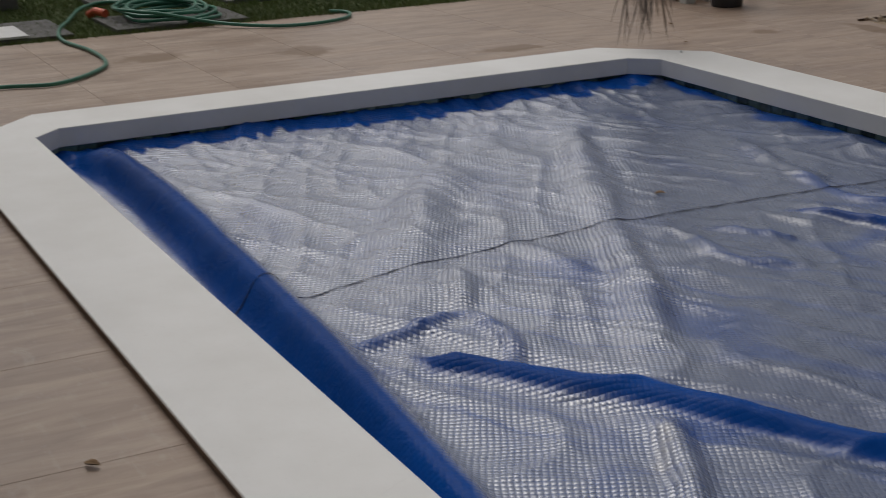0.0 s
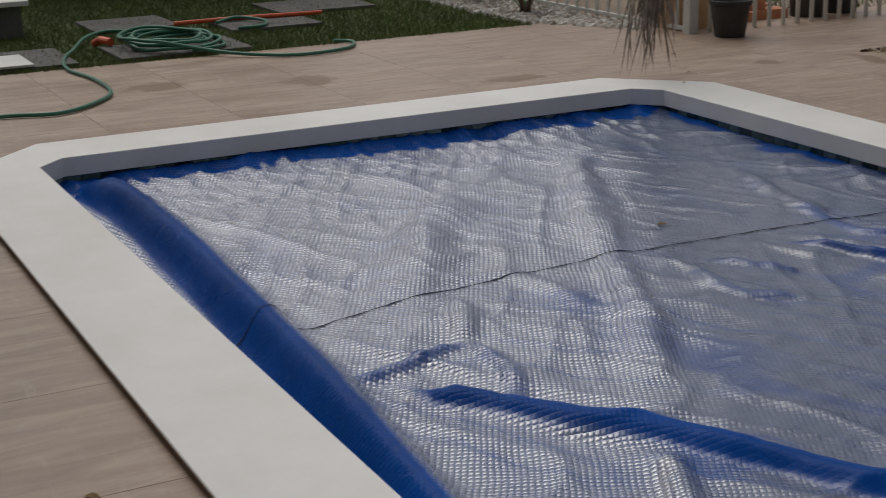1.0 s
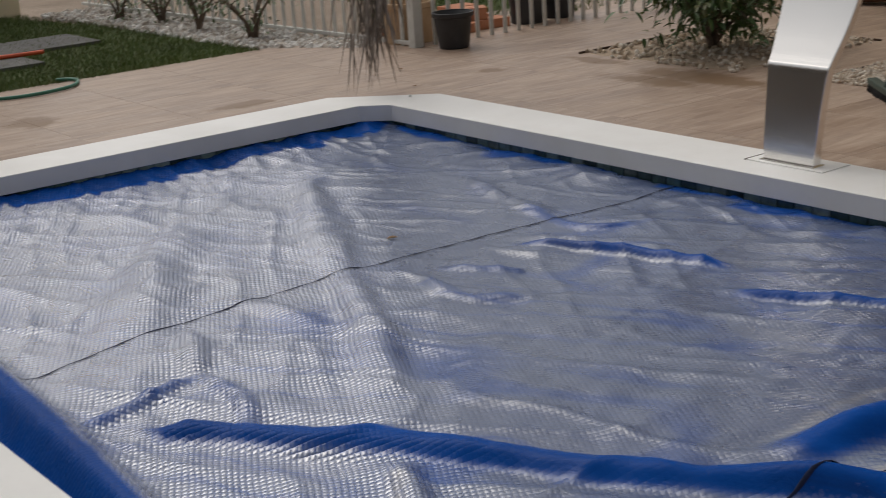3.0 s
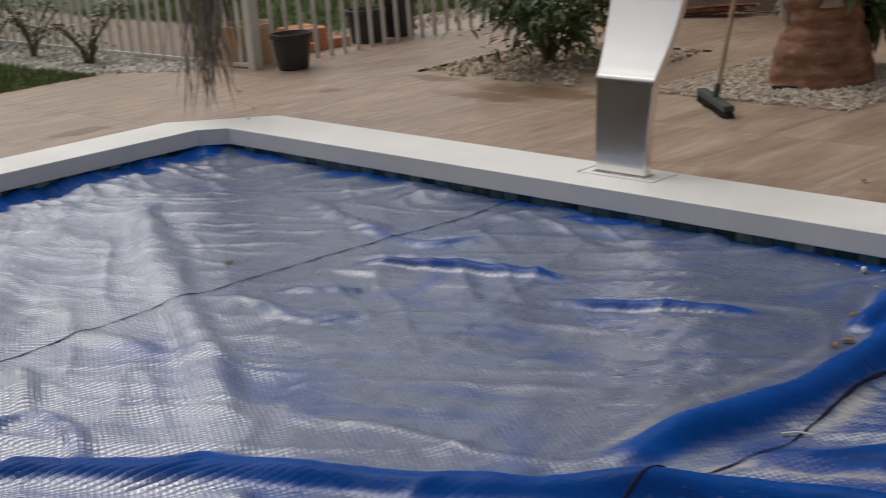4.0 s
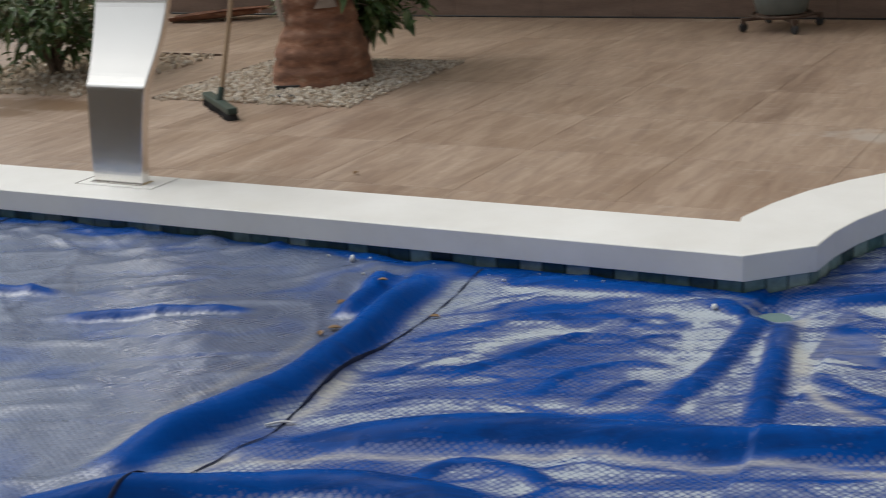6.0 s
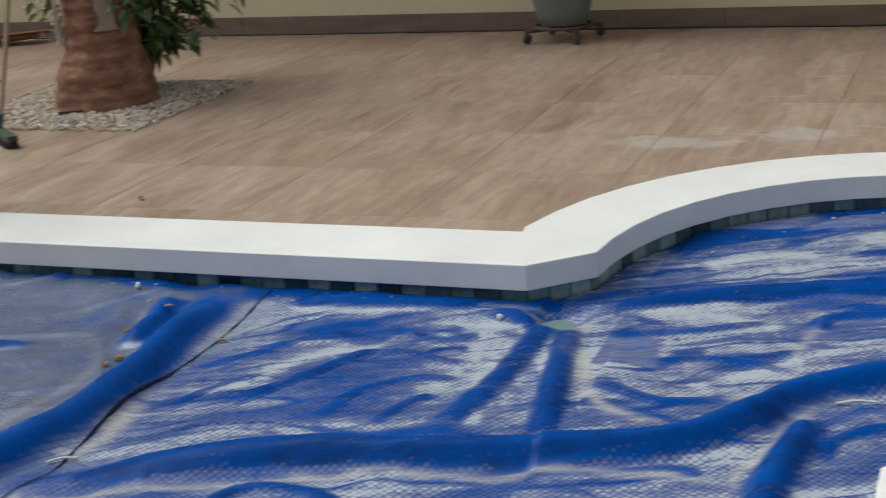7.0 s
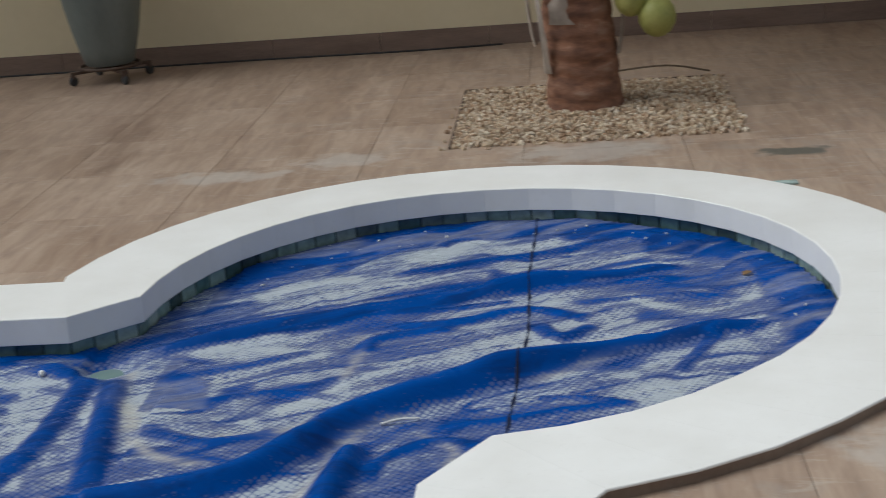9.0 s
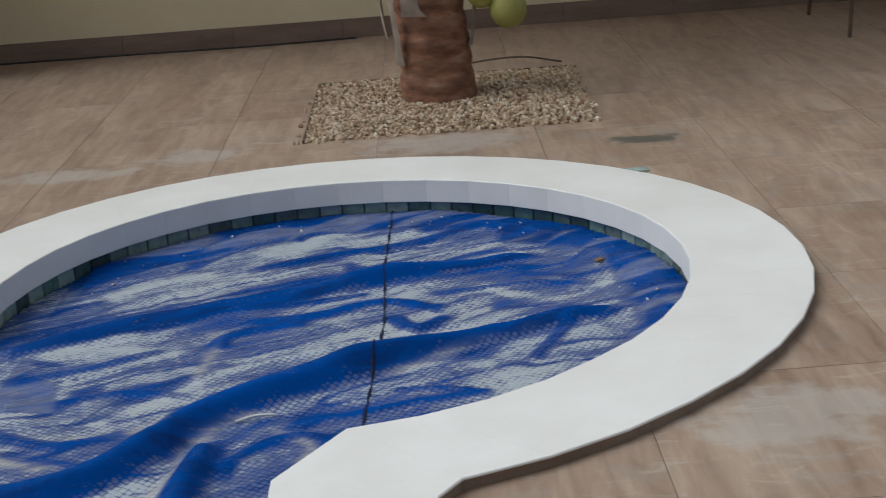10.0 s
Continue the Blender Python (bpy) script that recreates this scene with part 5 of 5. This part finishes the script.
hose = thing("garden_hose", 0, 0, 0, "green rubber garden hose, coiled on lawn and paving", "hose")
Zh = Z_DECK + 0.016
line = [(-6.35, 0.6), (-6.42, 1.3), (-6.44, 1.87), (-6.36, 2.2), (-6.62, 2.5), (-6.9, 2.63), (-7.36, 2.65), (-7.85, 2.59), (-8.25, 2.66), (-8.64, 2.82), (-9.2, 3.05), (-9.43, 3.3), (-9.1, 3.55), (-8.7, 3.45)]
part("run", tube(smooth_line([(a, b, Zh if a > -7.95 else 0.145) for a, b in line], 8), 0.013, 10), M_HOSE, hose, smooth=True)
rng = random.Random(9)
coil = []
for i in range(0, 6 * 16):
    a = 2 * math.pi * i / 16
    k = 1 + 0.16 * math.sin(i * 0.37) - 0.1 * (i / 96)
    coil.append((-8.42 + 0.40 * k * math.cos(a) + 0.05 * math.sin(i * 0.21), 3.47 + 0.30 * k * math.sin(a) + 0.05 * math.cos(i * 0.17), 0.155 + 0.018 * (i / 16) * 0.7 + 0.008 * math.sin(i * 1.3)))
coil += [(-7.95, 3.62, 0.16), (-7.75, 3.8, Zh + 0.01), (-7.58, 4.05, Zh), (-7.54, 4.3, Zh), (-7.62, 4.55, Zh), (-7.78, 4.68, Zh), (-7.92, 4.70, Zh), (-7.98, 4.6, Zh + 0.004)]
part("coil", tube(smooth_line(coil, 3), 0.013, 10), M_HOSE, hose, smooth=True)
part("loose_end", tube(smooth_line([(-9.35, 4.15, 0.15), (-9.42, 4.35, 0.17), (-9.2, 4.5, 0.16), (-8.98, 4.42, 0.15), (-8.95, 4.2, 0.15)], 8), 0.013, 10), M_HOSE, hose, smooth=True)
tagged(part("orange_pipe", tube([(-9.46, 3.83, 0.155), (-9.45, 4.4, 0.158), (-9.41, 5.1, 0.153)], 0.018, 12), M_ORANGE), "orange plastic pipe lying on the grass", "pipe", "orange plastic pieces")
tagged(part("orange_pipe", tube([(-8.86, 3.03, 0.14), (-8.79, 3.06, 0.175), (-8.66, 3.10, 0.17)], 0.03, 12), M_ORANGE), "short orange plastic pipe piece on the grass", "pipe", "orange plastic pieces")

# ---- bricks behind the fence ----
rng = random.Random(12)
bk = part("hollow_brick", boxed((0, 0, 0.05), (0.29, 0.19, 0.1), 0.006), M_BRICK)
tagged(bk, "orange terracotta block stacked behind the fence", "brick", "terracotta blocks")
bk.matrix_basis = pose(-7.2, 7.72, 0.092, 0, 0, 80)
for x, y, z, a in ((-7.22, 8.05, 0.092, 85), (-7.5, 7.75, 0.092, 70), (-7.5, 8.1, 0.092, 95), (-7.3, 7.9, 0.192, 60), (-7.5, 7.95, 0.192, 88), (-7.6, 7.4, 0.092, 30), (-7.75, 7.8, 0.092, 75)):
    copy_thing(bk, pose(x, y, z, 0, 0, a))

# ---- far table leg, small litter ----
far = thing("garden_table", 5.61, 9.91, Z_DECK, "dark iron garden table near the wall", "table")
part("tabletop", boxed((0, 0, 0.73), (0.95, 0.95, 0.025), 0.006), M_RUST, far)
for sx, sy in ((-1, -1), (1, -1), (-1, 1), (1, 1)):
    part("leg", tube([(sx * 0.43, sy * 0.46, 0.0), (sx * 0.40, sy * 0.42, 0.35), (sx * 0.38, sy * 0.40, 0.72)], 0.012, 8), M_RUST, far)


def litter(x, y, size, turn, material, label, name, z=None):
    h = Heap()
    leaf(h, Vector((0, 0, 0.004)), Vector((1, 0, 0.15)), Vector((0, 0, 1)), size, size * 0.6, 0.1)
    vs, fs = h.get()
    k = len(vs)
    vs = [Vector(v) for v in vs] + [Vector(v) - Vector((0, 0, 0.003)) for v in vs]
    fs = list(fs) + [tuple(i + k for i in reversed(f)) for f in fs]
    ob = part(name, (vs, fs), material)
    ob.matrix_basis = pose(x, y, (cover_z(x, y) + 0.003) if z is None else z, 0, 0, turn)
    return tagged(ob, label, "leaf", "fallen leaves")


for x, y, s, a in ((-0.38, 4.70, 0.05, 20), (-0.36, 4.62, 0.04, 120), (-0.49, 4.93, 0.045, 70), (-0.40, 5.08, 0.04, 10), (-0.05, 4.92, 0.04, 200), (-3.0, 4.0, 0.05, 60), (3.22, 5.95, 0.05, 40)):
    litter(x, y, s, a, M_DEADLEAF, "small curled brown leaf on the pool cover", "fallen_leaf")
for x, y, s, a in ((-1.38, 1.10, 0.05, 40), (-6.1, 6.35, 0.04, 200), (-1.2, 6.2, 0.04, 100), (3.2, 7.95, 0.1, 60), (-5.5, 6.0, 0.03, 10)):
    litter(x, y, s, a, M_DEADLEAF, "small curled brown leaf on the paving", "fallen_leaf", Z_DECK + 0.006)
for i, (x, y, s) in enumerate(((-0.68, 5.34, 0.02), (0.84, 5.26, 0.018), (-5.07, 5.66, 0.01))):
    h = Heap()
    stone(h, random.Random(i + 3), 0, 0, 0, s)
    ob = part("white_pebble", h.get(), M_WHITE, smooth=True)
    ob.location = (x, y, cover_z(x, y) + s * 0.5 if y < 5.5 else Z_TOP + s * 0.4)
    tagged(ob, "small white pebble lying beside the pool", "pebble", "loose pebbles")
h = Heap()
rng = random.Random(77)
for i in range(80):
    if i < 50:
        an = radians(rng.uniform(-25, 165))
        q = rng.uniform(1.0, 1.17)
        x, y = CX + q * math.cos(an), CY + q * math.sin(an)
    else:
        x, y = rng.uniform(-0.9, 1.1), rng.gauss(5.33, 0.05)
    if y < 5.42 or x > 1.3:
        stone(h, rng, x, y, cover_z(x, y) + 0.003, rng.choice((0.002, 0.003, 0.003, 0.004, 0.007)))
tagged(part("flecks", h.get(), M_WHITE, smooth=True), "white flecks of scum floating along the waterline", "debris", kind="stuff")
for xa, ya, xb, yb in ((2.03, 4.77, 2.14, 4.80), (-0.10, 3.93, -0.03, 3.98)):
    za, zb = cover_z(xa, ya) + 0.006, cover_z(xb, yb) + 0.006
    ob = part("plastic_strip", tube(smooth_line([(xa, ya, za), ((xa + xb) / 2, (ya + yb) / 2 + 0.006, (za + zb) / 2 + 0.004), (xb, yb, zb)], 4), 0.0045, 6), M_WHITE)
    tagged(ob, "short thin white plastic strip lying on the cover", "strip", "loose strips")
chip = part("tile_chip", boxed((3.50, 6.78, Z_DECK + 0.005), (0.1, 0.05, 0.009), 0.002), M_TILE)
tagged(chip, "loose green glass tile piece beside the coping", "tile")
tw = part("twig", tube(smooth_line([(2.6, 9.15, Z_DECK + 0.03), (2.9, 9.22, Z_DECK + 0.06), (3.2, 9.2, Z_DECK + 0.08), (3.45, 9.32, Z_DECK + 0.012)], 5), 0.006, 6), M_TWIG)
tagged(tw, "thin dry twig across the pebble bed", "twig")
cb = part("cable", tube(smooth_line([(-6.0, 10.79, Z_DECK + 0.006), (-3.0, 10.77, Z_DECK + 0.006), (0.2, 10.80, Z_DECK + 0.006), (1.5, 10.76, Z_DECK + 0.006), (2.2, 10.8, Z_DECK + 0.006)], 6), 0.007, 6), M_BLACKPOT)
tagged(cb, "thin black cable lying along the wall foot", "cable")

# ---- waterline tiles ----
T = 0.097
tile_me = mesh_of("wall_tile", *box_data((0, 0, 0), (T - 0.006, 0.012, T - 0.006), 0.003), M_TILE)
for i in range(len(tl)):
    if i == 0 or i == len(tl) - 1:
        continue
    a, b = Vector((*tl[i], 0)), Vector((*tl[(i + 1) % len(tl)], 0))
    L = (b - a).length
    ang = math.degrees(math.atan2(b.y - a.y, b.x - a.x))
    m = max(1, round(L / T))
    for j in range(m):
        p = a.lerp(b, (j + 0.5) / m)
        ob = new("wall_tile", tile_me)
        ob.parent = shell
        ob.matrix_basis = pose(p.x, p.y, 0.016 + 0.002 * math.sin(j * 1.7), 0, 0, ang) @ Matrix.Diagonal((L / m / T, 1, 1, 1))

# ---- paving: square wood-look tiles ----
paving = thing("pavement", 0, 0, 0, "square brown wood-look porcelain paving round the pool", "paving", kind="structure")
gv, gf = sheet_cells(GX + CELL * 0.5, GY, NX, 130, 0.1125)
part("grout_bed", (gv, gf), M_GROUT, paving, "dark joints between the tiles")
S, GAP, B = 0.755, 0.0022, 0.0006


def tile_data(w, d):
    vs = []
    for z, e in ((0.1, GAP / 2), (Z_DECK - B, GAP / 2), (Z_DECK, GAP / 2 + B)):
        vs += [(-w / 2 + e, -d / 2 + e, z), (w / 2 - e, -d / 2 + e, z), (w / 2 - e, d / 2 - e, z), (-w / 2 + e, d / 2 - e, z)]
    fs = [(i + r * 4, (i + 1) % 4 + r * 4, (i + 1) % 4 + (r + 1) * 4, i + (r + 1) * 4) for r in range(2) for i in range(4)] + [(8, 9, 10, 11)]
    return vs, fs


full_tile = mesh_of("paving_tile", *tile_data(S, S), M_DECK)
rest = Heap()
for i in range(-16, 5):
    for j in range(-9, 8):
        x0, y0 = 3.91 + i * S, 5.34 + j * S
        x1, y1 = x0 + S, y0 + S
        if x0 < -7.99:
            x0 = -7.97
        y1 = min(y1, 10.835)
        m = 8
        us = x0 + (np.arange(m) + 0.5) * (x1 - x0) / m
        vs_ = y0 + (np.arange(m) + 0.5) * (y1 - y0) / m
        U, V = np.meshgrid(us, vs_, indexing="ij")
        cut = inside(U, V, MID)
        if cut.all():
            continue
        cx, cy = (x0 + x1) / 2, (y0 + y1) / 2
        if x0 > 4.6:
            vs2, fs2 = tile_data(x1 - x0, y1 - y0)
            rest.add([(u + cx, v + cy, w) for u, v, w in vs2], fs2)
            continue
        if not cut.any():
            me = full_tile if abs(x1 - x0 - S) < 1e-6 and abs(y1 - y0 - S) < 1e-6 else mesh_of("paving_tile", *tile_data(x1 - x0, y1 - y0), M_DECK)
        else:
            hv, hf = [], []
            w, d = (x1 - x0 - GAP) / m, (y1 - y0 - GAP) / m
            for p in range(m):
                for q in range(m):
                    if not cut[p, q]:
                        k = len(hv)
                        u, v = -(x1 - x0 - GAP) / 2 + p * w, -(y1 - y0 - GAP) / 2 + q * d
                        hv += [(u, v, Z_DECK), (u + w, v, Z_DECK), (u + w, v + d, Z_DECK), (u, v + d, Z_DECK)]
                        hf.append((k, k + 1, k + 2, k + 3))
            me = mesh_of("paving_tile", hv, hf, M_DECK)
        ob = new("paving_tile", me)
        ob.parent = paving
        ob.location = (cx, cy, 0)
tagged(part("far_tiles", rest.get(), M_DECK, paving), kind="stuff")
